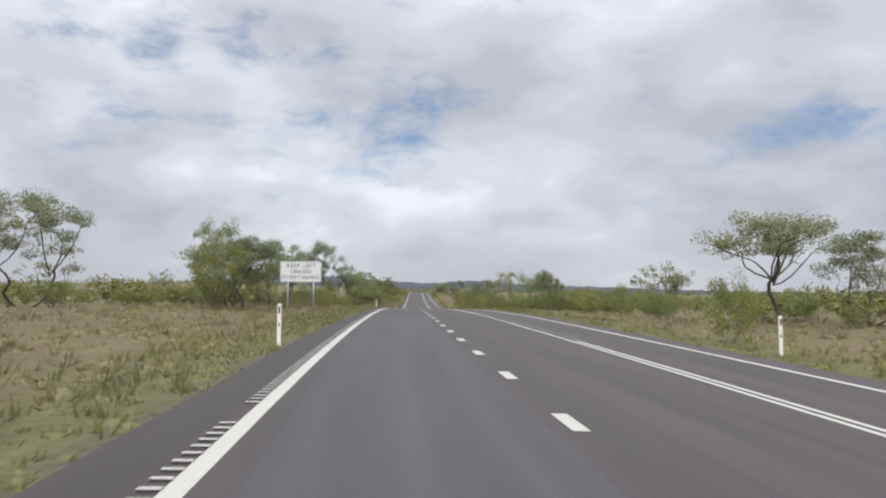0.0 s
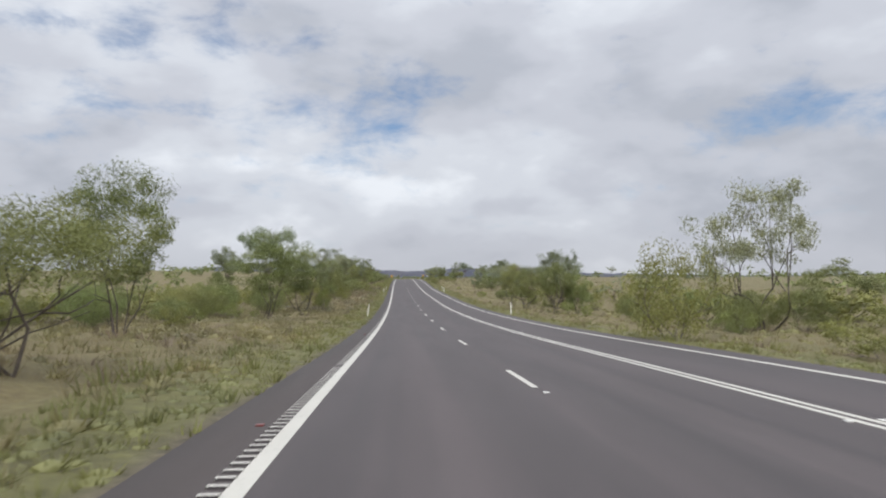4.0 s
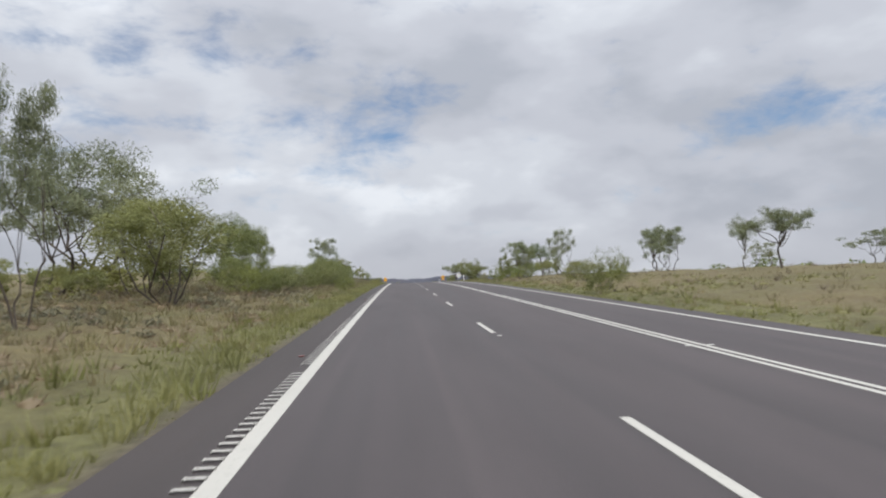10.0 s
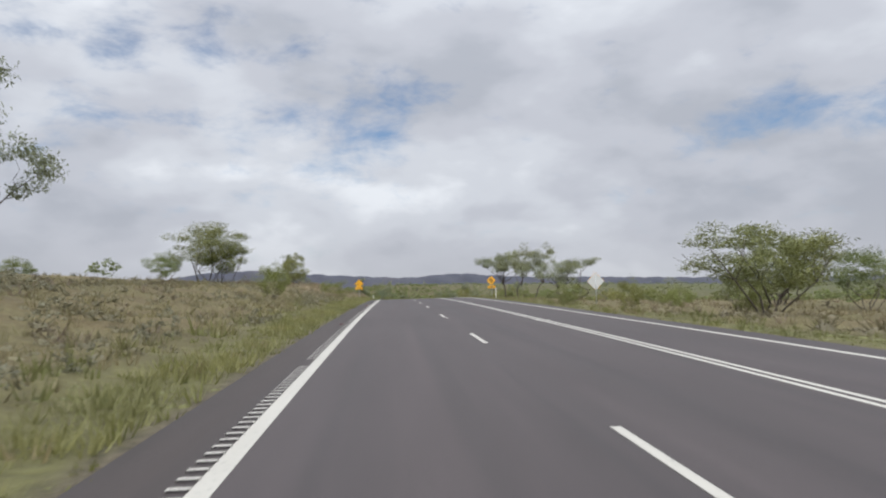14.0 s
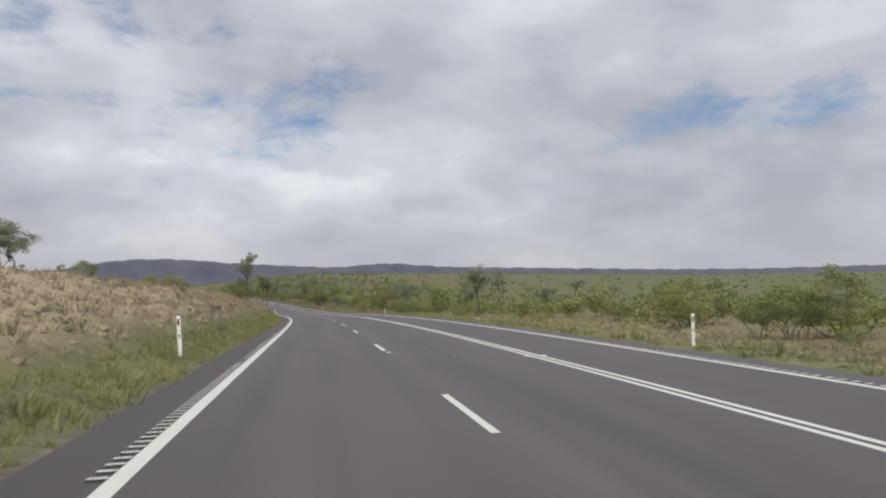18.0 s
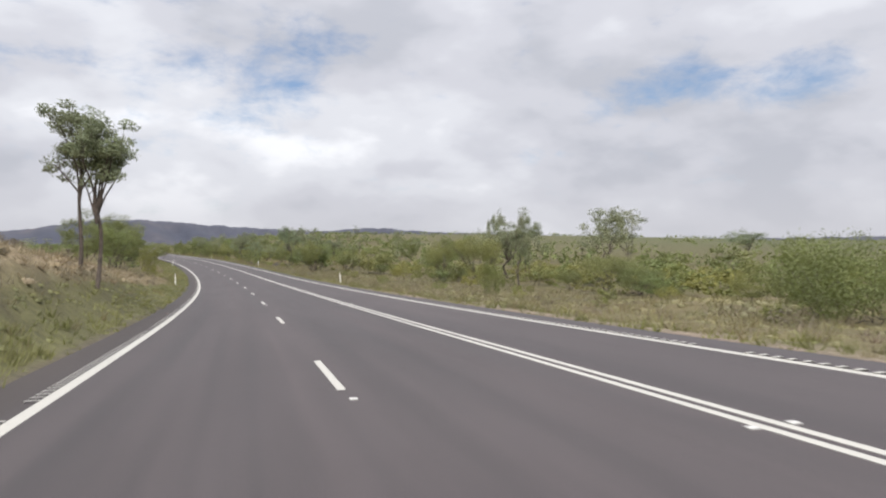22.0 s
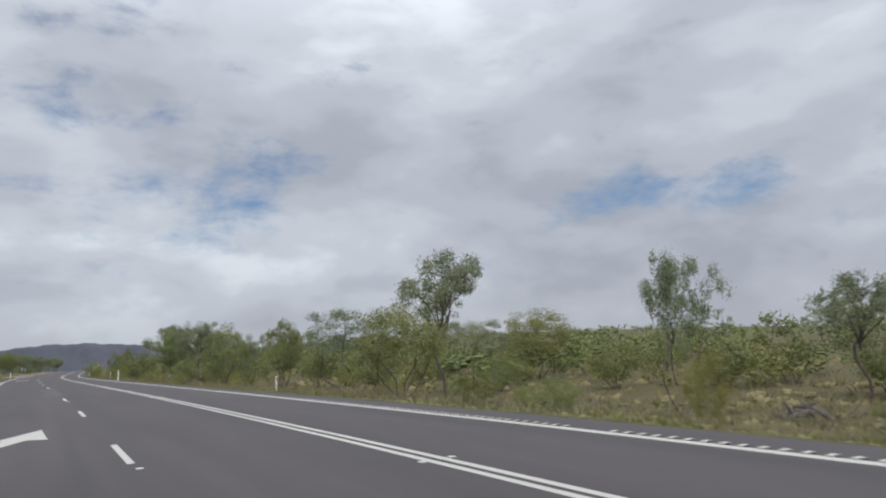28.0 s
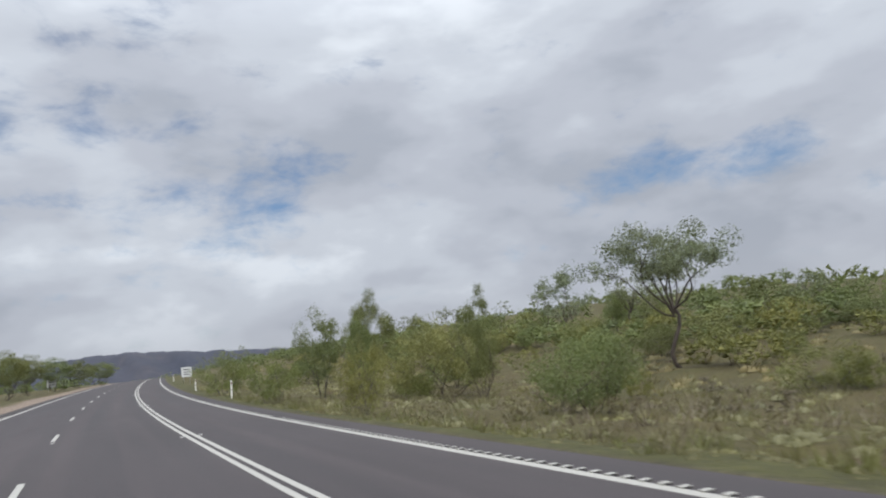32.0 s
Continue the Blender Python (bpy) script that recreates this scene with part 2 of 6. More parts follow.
GRASS_STRAW = make_leaf("straw_grass", (0.195, 0.16, 0.105), (0.345, 0.29, 0.195), 0.25)
GRASS_TALL = make_leaf("tall_verge_grass", (0.16, 0.147, 0.062), (0.30, 0.272, 0.125), 0.26)
HEATH_GREY = make_leaf("grey_heath", (0.105, 0.098, 0.062), (0.265, 0.245, 0.165), 0.25)
TUSSOCK_OLIVE = make_leaf("olive_tussock", (0.11, 0.095, 0.036), (0.255, 0.218, 0.095), 0.2)
TUSSOCK_BROWN = make_leaf("brown_tussock", (0.088, 0.064, 0.036), (0.225, 0.175, 0.1), 0.2)
TUSSOCK_GREY = make_leaf("grey_tussock", (0.108, 0.09, 0.05), (0.25, 0.213, 0.13), 0.2)
TUSSOCK_STRAW = make_leaf("straw_tussock", (0.18, 0.135, 0.085), (0.36, 0.285, 0.185), 0.2)
TUSSOCK_VERGE = make_leaf("verge_tussock", (0.085, 0.068, 0.038), (0.235, 0.195, 0.105), 0.15)
TUSSOCK_PALE = make_leaf("pale_tussock", (0.145, 0.13, 0.06), (0.3, 0.268, 0.14), 0.2)
GRASS_BROWN = make_leaf("brown_grass", (0.13, 0.095, 0.07), (0.27, 0.21, 0.16), 0.2)


def make_ground():
    m, nt, b = material("dry_grassland", 0.97)
    p = place(nt)
    uv = nt.nodes.new("ShaderNodeUVMap")
    sp = nt.nodes.new("ShaderNodeSeparateXYZ")
    nt.links.new(uv.outputs[0], sp.inputs[0])
    off = nt.nodes.new("ShaderNodeMath")
    off.operation = "ABSOLUTE"
    cen = nt.nodes.new("ShaderNodeMath")
    cen.operation = "SUBTRACT"
    cen.inputs[1].default_value = 1.15
    nt.links.new(sp.outputs[0], cen.inputs[0])
    nt.links.new(cen.outputs[0], off.inputs[0])
    big, mid, fine = noise_of(nt, p, 0.09, 4), noise_of(nt, p, 0.6, 5, 0.65), noise_of(nt, p, 5.0, 5, 0.7)
    soil = ramp(nt, mid, [(0.28, (0.088, 0.058, 0.036)), (0.42, (0.115, 0.084, 0.042)), (0.55, (0.15, 0.12, 0.055)), (0.7, (0.112, 0.104, 0.04))])
    soil = mix(nt, 0.5, soil, ramp(nt, big, [(0.35, (0.155, 0.126, 0.06)), (0.65, (0.095, 0.095, 0.036))]))
    green = ramp(nt, mid, [(0.3, (0.075, 0.068, 0.028)), (0.55, (0.115, 0.111, 0.040)), (0.75, (0.155, 0.14, 0.06))])
    add = nt.nodes.new("ShaderNodeMath")
    add.operation = "MULTIPLY_ADD"
    nt.links.new(big, add.inputs[0])
    add.inputs[1].default_value = 3.0
    nt.links.new(off.outputs[0], add.inputs[2])
    rng = nt.nodes.new("ShaderNodeMapRange")
    rng.inputs["From Min"].default_value, rng.inputs["From Max"].default_value = 8.3, 11.0
    nt.links.new(add.outputs[0], rng.inputs["Value"])
    c = mix(nt, rng.outputs[0], green, soil)
    far = nt.nodes.new("ShaderNodeMapRange")
    far.inputs["From Min"].default_value, far.inputs["From Max"].default_value = 70, 300
    nt.links.new(off.outputs[0], far.inputs["Value"])
    c = mix(nt, far.outputs[0], c, ramp(nt, big, [(0.3, (0.077, 0.09, 0.039)), (0.7, (0.146, 0.142, 0.069))]))
    # past 600 m the shade of gaps between plants is multiplied into the colour
    far_dark = nt.nodes.new("ShaderNodeMapRange")
    far_dark.inputs["From Min"].default_value, far_dark.inputs["From Max"].default_value = 600, 660
    nt.links.new(sp.outputs[1], far_dark.inputs["Value"])
    c = mix(nt, far_dark.outputs[0], c, mix(nt, 1.0, c, (0.66, 0.66, 0.5), "MULTIPLY"))
    bank = nt.nodes.new("ShaderNodeMapRange")
    bank.inputs["From Min"].default_value, bank.inputs["From Max"].default_value = -6.4, -7.6
    nt.links.new(sp.outputs[0], bank.inputs["Value"])
    reach = ramp(nt, stretch(nt, sp.outputs[1], 430, 690), [(0.0, 0.0), (0.12, 1.0), (0.82, 1.0), (1.0, 0.0)])
    reach = mix(nt, 1.0, reach, stretch(nt, sp.outputs[0], -75.0, -35.0), "MULTIPLY")
    straw = ramp(nt, mid, [(0.3, (0.16, 0.115, 0.075)), (0.5, (0.27, 0.205, 0.125)), (0.7, (0.31, 0.245, 0.15))])
    c = mix(nt, mix(nt, 1.0, bank.outputs[0], reach, "MULTIPLY"), c, straw)
    bare = mix(nt, 1.0, ramp(nt, stretch(nt, sp.outputs[0], 6.5, 10.5), [(0.0, 0.0), (0.02, 1.0), (0.35, 1.0), (0.75, 0.0)]), ramp(nt, stretch(nt, sp.outputs[1], 500, 700), [(0.0, 0.0), (0.25, 1.0), (0.58, 1.0), (0.78, 0.0)]), "MULTIPLY")
    bare = mix(nt, 1.0, bare, ramp(nt, mid, [(0.35, 0.25), (0.6, 1.0)]), "MULTIPLY")
    far_bare = mix(nt, 1.0, ramp(nt, stretch(nt, sp.outputs[0], -9.0, -4.5), [(0.0, 0.0), (0.45, 0.9), (1.0, 1.0)]), ramp(nt, stretch(nt, sp.outputs[1], 850, 910), [(0.0, 0.0), (1.0, 1.0)]), "MULTIPLY")
    c = mix(nt, mix(nt, 1.0, bare, mix(nt, 1.0, far_bare, mix(nt, 1.0, 1.0, stretch(nt, sp.outputs[0], 0.0, -0.1), "MULTIPLY"), "MULTIPLY"), "ADD"), c, ramp(nt, fine, [(0.3, (0.19, 0.14, 0.105)), (0.7, (0.31, 0.24, 0.185))]))
    grit = nt.nodes.new("ShaderNodeMapRange")
    grit.inputs["From Min"].default_value, grit.inputs["From Max"].default_value = 6.25, 5.7
    nt.links.new(off.outputs[0], grit.inputs["Value"])
    c = mix(nt, grit.outputs[0], c, ramp(nt, fine, [(0.3, (0.06, 0.047, 0.038)), (0.7, (0.115, 0.092, 0.07))]))
    c = mix(nt, 0.6, c, ramp(nt, fine, [(0.28, 0.22), (0.72, 0.78)]), "OVERLAY")
    nt.links.new(c, b.inputs["Base Color"])
    bump(nt, b, fine, 0.9, 0.12)
    return m


GROUND = make_ground()


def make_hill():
    m, nt, b = material("haze_tinted_hill", 1.0)
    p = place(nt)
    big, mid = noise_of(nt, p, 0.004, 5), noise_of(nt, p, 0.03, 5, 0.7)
    # blue-purple of distance haze is put into the hill's base colours
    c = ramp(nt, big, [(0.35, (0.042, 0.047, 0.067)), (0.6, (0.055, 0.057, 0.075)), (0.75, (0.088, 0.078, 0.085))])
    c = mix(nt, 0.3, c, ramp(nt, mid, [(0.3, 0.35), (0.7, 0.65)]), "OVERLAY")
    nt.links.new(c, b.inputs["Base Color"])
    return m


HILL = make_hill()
RED_EARTH = make_plain("red_earth", (0.26, 0.13, 0.085), 0.98, 0.25, 0.8)

# ---- the road's line: curvature (1/km) and grade (%) every 40 m, widths, and the land beside it ----
KNOT = np.arange(-40.0, 1361.0, 40.0)
CURVE = np.array([-1.87, -1.08, -.29, -.42, .05, .1, .01, .06, -.2, -.04, .12, -.13, .14, .01, .68, 1.01, .83, 1.16,
                  1.23, 1.11, 1.12, .2, -.52, -1.01, -.88, -.46, -.14, .11, .31, .43, .4, .2, 0, 0, 0, 0]) * 1e-3
GRADE = np.array([3.01, 1.81, .27, -1.58, -2.93, -.54, 1.89, 2.07, 3.7, 3.24, 2.4, 1.15, .29, -2.23, -3.48, -3.9, -3.78, -2.01,
                  .23, 1.03, 1.18, 1.25, 1.24, .71, 1.65, 1.7, 1.47, 1.12, .8, .53, .3, .11, 0, 0, 0, 0]) * 1e-2
STEP = 4.0
SS = np.arange(-240.0, 1401.0, STEP)


def running(a):
    c = np.concatenate([[0], np.cumsum((a[1:] + a[:-1]) / 2 * STEP)])
    return c - np.interp(0, SS, c)


KAP = np.where(SS < -40, 0, np.interp(SS, KNOT, CURVE))
PSI = running(KAP)
CX, CY = running(-np.sin(PSI)), running(np.cos(PSI))
CZ = running(np.where(SS < -40, 0, np.interp(SS, KNOT, GRADE)))
TILT = np.clip(KAP, -.0015, .0015) * 27.07
EDGE_L, CENTRE, EDGE_R = -3.58, 3.25, 6.05     # painted lines, metres right of the lane line
PAVE_L, PAVE_R = -4.62, 6.95


def smooth(a, b, x):
    u = np.clip((x - a) / (b - a), 0, 1)
    return u * u * (3 - 2 * u)


def along(s, d):
    """x, y of a place s metres along the road and d metres to the right of its lane line."""
    s, d = np.asarray(s, float), np.asarray(d, float)
    near = np.clip(d, -150, 150)
    psi = np.interp(s, SS, PSI)
    over = np.maximum(0, s - SS[-1]) + np.minimum(0, s - SS[0])
    return (np.interp(s, SS, CX) + near * np.cos(psi) + d - near - over * np.sin(psi),
            np.interp(s, SS, CY) + near * np.sin(psi) + over * np.cos(psi))


def road_z(s, d):
    return np.interp(s, SS, CZ) + np.clip(d, PAVE_L, PAVE_R) * np.interp(s, SS, TILT)


LAND_S = np.array([-200, 0, 100, 200, 300, 350, 400, 460, 500, 610, 640, 700, 850, 1000, 1200])
LAND_L = np.array([[-.1, -.1, .1, 0, 0, .1, .3, .7, 1.4, 2.5, 1.1, -.05, -.1, -.1, -.1],
                   [-.1, .1, .4, .3, .5, 1.0, 1.5, 2.1, 3.0, 4.2, 2.7, .2, 0, 0, 0],
                   [0, .2, .5, .8, 1, 2.5, 3.5, 3.1, 3.4, 3.4, 1.6, .3, 0, 0, 0],
                   [0, 0, .5, 1.5, 2, 5, 5, 3.5, 3, 3, 1.5, .5, 0, 0, 0]])
LAND_R = np.array([[-.1, -.1, -.15, -.25, 0, 0, -.1, -.25, -.35, -.35, -.35, -.45, -.5, -.2, 0],
                   [-.1, -.1, -.2, -.6, .3, .35, -.3, -.95, -1, -.8, -1, -1.4, -1.3, -.2, .3],
                   [-.2, -.2, 0, 0, .8, .6, -.8, -1.6, -1.8, -.9, -1.1, -1.4, -.6, 2, 3],
                   [0, 0, .6, 1.3, .8, 0, -1.5, -2.6, -3, -2, -1.2, -.4, 2.5, 8, 10]])


LATTICE = np.random.default_rng(11).uniform(-1, 1, (256, 256))


def lumps(x, y):
    """Smooth random relief, about one lump to a unit."""
    x, y = np.asarray(x, float), np.asarray(y, float)
    i, j = np.floor(x).astype(int), np.floor(y).astype(int)
    u, v = x - i, y - j
    u, v = u * u * (3 - 2 * u), v * v * (3 - 2 * v)
    a, b, c, e = (LATTICE[(i + p) % 256, (j + q) % 256] for p, q in ((0, 0), (1, 0), (0, 1), (1, 1)))
    return (a * (1 - u) + b * u) * (1 - v) + (c * (1 - u) + e * u) * v


def land(s, d):
    """Height of the ground beside and beneath the road."""
    s, d = np.asarray(s, float) + 0 * np.asarray(d, float), np.asarray(d, float) + 0 * np.asarray(s, float)
    out = np.full(s.shape, -.22)
    for side, edge, table, dist in ((-1, -PAVE_L, LAND_L, (8, 14, 40, 120)), (1, PAVE_R, LAND_R, (10.5, 18, 45, 120))):
        a = d * side
        v = [np.interp(s, LAND_S, row) for row in table]
        h = -.035 + (v[0] + .035) * smooth(edge, dist[0], a)
        for k in range(3):
            h = h + (v[k + 1] - v[k]) * smooth(dist[k], dist[k + 1], a)
        h = np.where(a < edge, -.035 - .2 * smooth(edge, edge - .5, a), h)
        out = np.where(a > 0, h, out)
    far = smooth(150, 700, np.abs(d))
    away = np.maximum(smooth(1250, 1800, s), smooth(-150, -600, s))
    ripple = .12 * np.sin(s * .21 + d * .37) * np.sin(s * .13 - d * .29) + .1 * np.sin(s * .071 + 2) * np.sin(d * .11)
    off = np.maximum(PAVE_L - d, d - PAVE_R)
    tufts = .13 * lumps(s / 2.1, d / 1.15) + .07 * lumps(s / 1.05 + 9, d / .62 + 5)
    tufts = tufts * smooth(.3, 2.6, off) * (1 - smooth(28, 45, off)) + .03 * lumps(s / 1.1 + 50, d / .5) * smooth(.05, .4, off) * (1 - smooth(1, 4, off))
    z = road_z(s, d) + out + tufts + ripple * smooth(9, 25, np.abs(d - 1))
    return z * (1 - far) * (1 - away) + (2.5 + 2 * np.sin(s * .004) * np.sin(d * .005)) * (1 - (1 - far) * (1 - away))


# ---- helpers for things and parts ----
def mesh_of(name, verts, faces, mat, uv=None, flat=True):
    me = bpy.data.meshes.new(name)
    me.from_pydata(verts if isinstance(verts, list) else verts.tolist(), [], faces if isinstance(faces, list) else faces.tolist())
    me.materials.append(mat)
    if not flat:
        me.polygons.foreach_set("use_smooth", [True] * len(me.polygons))
    if uv is not None:
        layer = me.uv_layers.new(name="UVMap")
        idx = np.empty(len(me.loops), np.int32)
        me.loops.foreach_get("vertex_index", idx)
        layer.data.foreach_set("uv", np.asarray(uv, np.float32)[idx].ravel())
    me.update()
    return me


def part(name, me, parent, label="", at=None, kind=""):
    ob = new(name, me)
    ob.parent = parent
    if at is not None:
        ob.matrix_basis = at
    return tagged(ob, label, kind=kind)


def bm_mesh(name, bm, mat, smooth_faces=False):
    me = bpy.data.meshes.new(name)
    bm.to_mesh(me)
    bm.free()
    me.materials.append(mat)
    if smooth_faces:
        me.polygons.foreach_set("use_smooth", [True] * len(me.polygons))
    return me


def box_mesh(name, sx, sy, sz, mat, bevel=0.0, base=True):
    """A bevelled block, standing on z = 0 (base) or round the origin."""
    bm = bmesh.new()
    bmesh.ops.create_cube(bm, size=1)
    bmesh.ops.scale(bm, vec=(sx, sy, sz), verts=bm.verts)
    if base:
        bmesh.ops.translate(bm, vec=(0, 0, sz / 2), verts=bm.verts)
    if bevel:
        bmesh.ops.bevel(bm, geom=bm.edges[:], offset=bevel, segments=2, affect="EDGES", profile=0.6)
    return bm_mesh(name, bm, mat)


def on_road(s, d, up=0.0):
    x, y = along(s, d)
    return np.stack([x, y, road_z(s, d) + up], -1)


def stand(s, d, up=0.0, turn=0.0):
    """A pose on the ground, facing back along the road."""
    x, y = along(s, d)
    psi = math.degrees(float(np.interp(s, SS, PSI)))
    return pose(float(x), float(y), float(land(s, d)) + up, 0, 0, psi + turn)


# ---- ground, road and hills ----
def sheet(name, s, d, z, mat, label, category):
    S2, D2 = np.meshgrid(s, d, indexing="ij")
    x, y = along(S2, D2)
    v = np.stack([x, y, z(S2, D2)], -1).reshape(-1, 3)
    n, k = len(s), len(d)
    i = (np.arange(n - 1)[:, None] * k + np.arange(k - 1)[None]).ravel()
    f = np.stack([i, i + 1, i + k + 1, i + k], -1)
    uv = np.stack([D2.ravel(), S2.ravel()], -1)
    return tagged(new(name, mesh_of(name, v, f, mat, uv, flat=False)), label, category, kind="structure")


gs = np.concatenate([[-4500, -2500, -1200, -600, -300, -150], np.arange(-80, -8, 4.0), np.arange(-8, 930, .9), np.arange(932, 1260, 4.0), [1280, 1320, 1400, 1600, 2000, 2600, 3400, 4700]])
gd = np.concatenate([[-4800, -3000, -1500, -800, -450, -280, -200, -150, -120], np.arange(-100, -40, 8.0), np.arange(-40, -17, 1.8), np.arange(-17, -5.5, 0.4),
                     [-5.4, -5.0, PAVE_L - .02, PAVE_L + .5, -2, 1.2, 4, PAVE_R - .5, PAVE_R + .02, 7.3, 7.7], np.arange(8.0, 19, 0.45), np.arange(19, 46, 2.0), np.arange(48, 100, 8.0),
                     [100, 120, 150, 200, 280, 450, 800, 1500, 3000, 4800]])
ground = sheet("ground", gs, gd, land, GROUND, "dry grassland with green and straw-coloured grass over brown soil", "ground")

rs = np.concatenate([np.arange(-160, 1260, 3.0), [1300, 1350, 1400]])
rd = np.array([PAVE_L - .12, PAVE_L, -3.6, -2.4, -1.2, 0, 1.2, 2.4, 3.6, 4.8, 6.0, PAVE_R, PAVE_R + .12])
road = sheet("road", rs, rd, lambda s, d: road_z(s, d) - np.where((d < PAVE_L - .05) | (d > PAVE_R + .05), .14, 0), ASPHALT,
             "grey-brown asphalt highway with three lanes and sealed shoulders", "road")


def strip(s0, s1, d0, d1, up, step=2.0):
    """A painted band with square edges; d0 and d1 may follow s."""
    s = np.linspace(s0, s1, max(2, int((s1 - s0) / step) + 1))
    a, b = (np.broadcast_to(q(s) if callable(q) else q, s.shape) for q in (d0, d1))
    v = np.concatenate([on_road(s, a, up), on_road(s, b, up), on_road(s, a, -.01), on_road(s, b, -.01)])
    n, i = len(s), np.arange(len(s) - 1)
    f = np.concatenate([np.stack([i, n + i, n + i + 1, i + 1], -1), np.stack([2 * n + i, i, i + 1, 2 * n + i + 1], -1),
                        np.stack([n + i, 3 * n + i, 3 * n + i + 1, n + i + 1], -1)])
    return v, f


def centre_at(s):
    return CENTRE + np.minimum(0, (s - 110) / 110) * -.306


def painted(name, label, *bands):
    vs, fs, k = [], [], 0
    for band in bands:
        v, f = strip(*band)
        vs.append(v), fs.append(f + k)
        k += len(v)
    ob = part(name, mesh_of(name, np.concatenate(vs), np.concatenate(fs), PAINT), road, label)
    return ob


painted("edge_line", "broad white painted edge line", (-60, 1250, EDGE_L - .105, EDGE_L + .085, .006))
painted("edge_line", "white painted edge line", (-60, 1250, EDGE_R - .08, EDGE_R + .08, .006))
painted("centre_line", "white painted centre line", (-60, 1250, lambda s: centre_at(s) - .155, lambda s: centre_at(s) - .05, .006))
painted("centre_line", "white painted centre line", (-60, 1250, lambda s: centre_at(s) + .05, lambda s: centre_at(s) + .155, .006))

# lane dashes: short wide ones where the lane opens, then 3 m every 12 m
for k in range(-6, 14):
    painted("lane_dash", "short wide white lane dash", (2.82 + 4.1 * k, 3.82 + 4.1 * k, -.10, .10, .007, 0.5))
for k in range(5, 100):
    painted("lane_dash", "white lane dash", (4.87 + 12 * k, 7.87 + 12 * k, -.055, .055, .007, 1.5))

# raised ribs outside the edge lines
def rib_mesh(s, d, long, wide):
    v, f = strip(s - wide / 2, s + wide / 2, d - long / 2, d + long / 2, .024, 1)
    return v, f


def ribs(d, long, s0, s1, pitch, run, gap, singles, thick=.062):
    s, k, rest_v, rest_f, n = s0, 0, [], [], 0
    while s < s1:
        if (s - s0) % (run + gap) < run:
            v, f = rib_mesh(s, d, long, thick)
            if k < singles:
                part("rumble_rib", mesh_of("rumble_rib", v, f, PAINT), road)
            else:
                rest_v.append(v), rest_f.append(f + n)
                n += len(v)
            k += 1
        s += pitch
    part("rumble_ribs", mesh_of("rumble_ribs", np.concatenate(rest_v), np.concatenate(rest_f), PAINT), road, "white raised ribs along the edge line", kind="stuff")


ribs(EDGE_L - .185, .17, -4.0, 905, .257, 11.3, .9, 290)
ribs(EDGE_R + .125, .13, 430, 985, .27, 40, 1, 200, .085)

# reflective markers stuck on the seal
MARK_WHITE = box_mesh("marker", .10, .09, .018, MARK_PLASTIC, .006)
MARK_RED = box_mesh("marker", .10, .09, .022, REFLECT_RED, .006)
for k in range(2, 40):
    for ds, d, me in ((16.2, .04, MARK_WHITE), (13.2, CENTRE - .22, MARK_WHITE), (13.2, CENTRE + .22, MARK_WHITE), (13.8, EDGE_L - .42, MARK_RED)):
        s = ds + 24 * k
        psi = math.degrees(float(np.interp(s, SS, PSI)))
        x, y, z = on_road(s, d)
        part("reflective_marker", me, road, "", pose(float(x), float(y), float(z), 0, 0, psi))

# smoother bitumen where the seal was repaired
def patch(s0, s1, d0, d1, up=.004, mat=None, label="smoother bluish bitumen patch"):
    s = np.linspace(s0, s1, int((s1 - s0) / 3) + 2)
    wob = .05 * np.sin(s * 1.7)
    v = np.concatenate([on_road(s, d0 + wob, up), on_road(s, d1 + .6 * wob, up)])
    n, i = len(s), np.arange(len(s) - 1)
    uv = np.concatenate([np.stack([np.full(n, d0), s], -1), np.stack([np.full(n, d1), s], -1)])
    part("seal_patch", mesh_of("seal_patch", v, np.stack([i, n + i, n + i + 1, i + 1], -1), mat or BLEED, uv), road, label)


patch(-60, 39.8, -3.2, -.35)
for s0, s1, d0, d1 in ((806, 829, CENTRE - .5, CENTRE - .17), (20, 44, CENTRE + .2, CENTRE + .75), (791, 806, -.7, .25)):
    patch(s0, s1, d0, d1, .0085, CHALK, "chalky worn film of old paint")


def arrow(s, d):
    """A merge arrow lying in the left lane: a shaft that bends to the right with a head."""
    pts = [(0, -.10), (3.2, -.10), (5.2, .55), (5.0, .15), (7.4, 1.25), (4.6, 1.35), (4.95, .95), (3.0, .14), (0, .14)]
    top = [on_road(s + a, d + b, .007).tolist() for a, b in pts]
    low = [on_road(s + a, d + b, -.01).tolist() for a, b in pts]
    n = len(pts)
    faces = [list(range(n))[::-1]] + [[i, (i + 1) % n, n + (i + 1) % n, n + i] for i in range(n)]
    part("merge_arrow", mesh_of("merge_arrow", top + low, faces, PAINT), road, "white painted merge arrow")


arrow(762.0, -2.4)
arrow(851.0, -2.4)


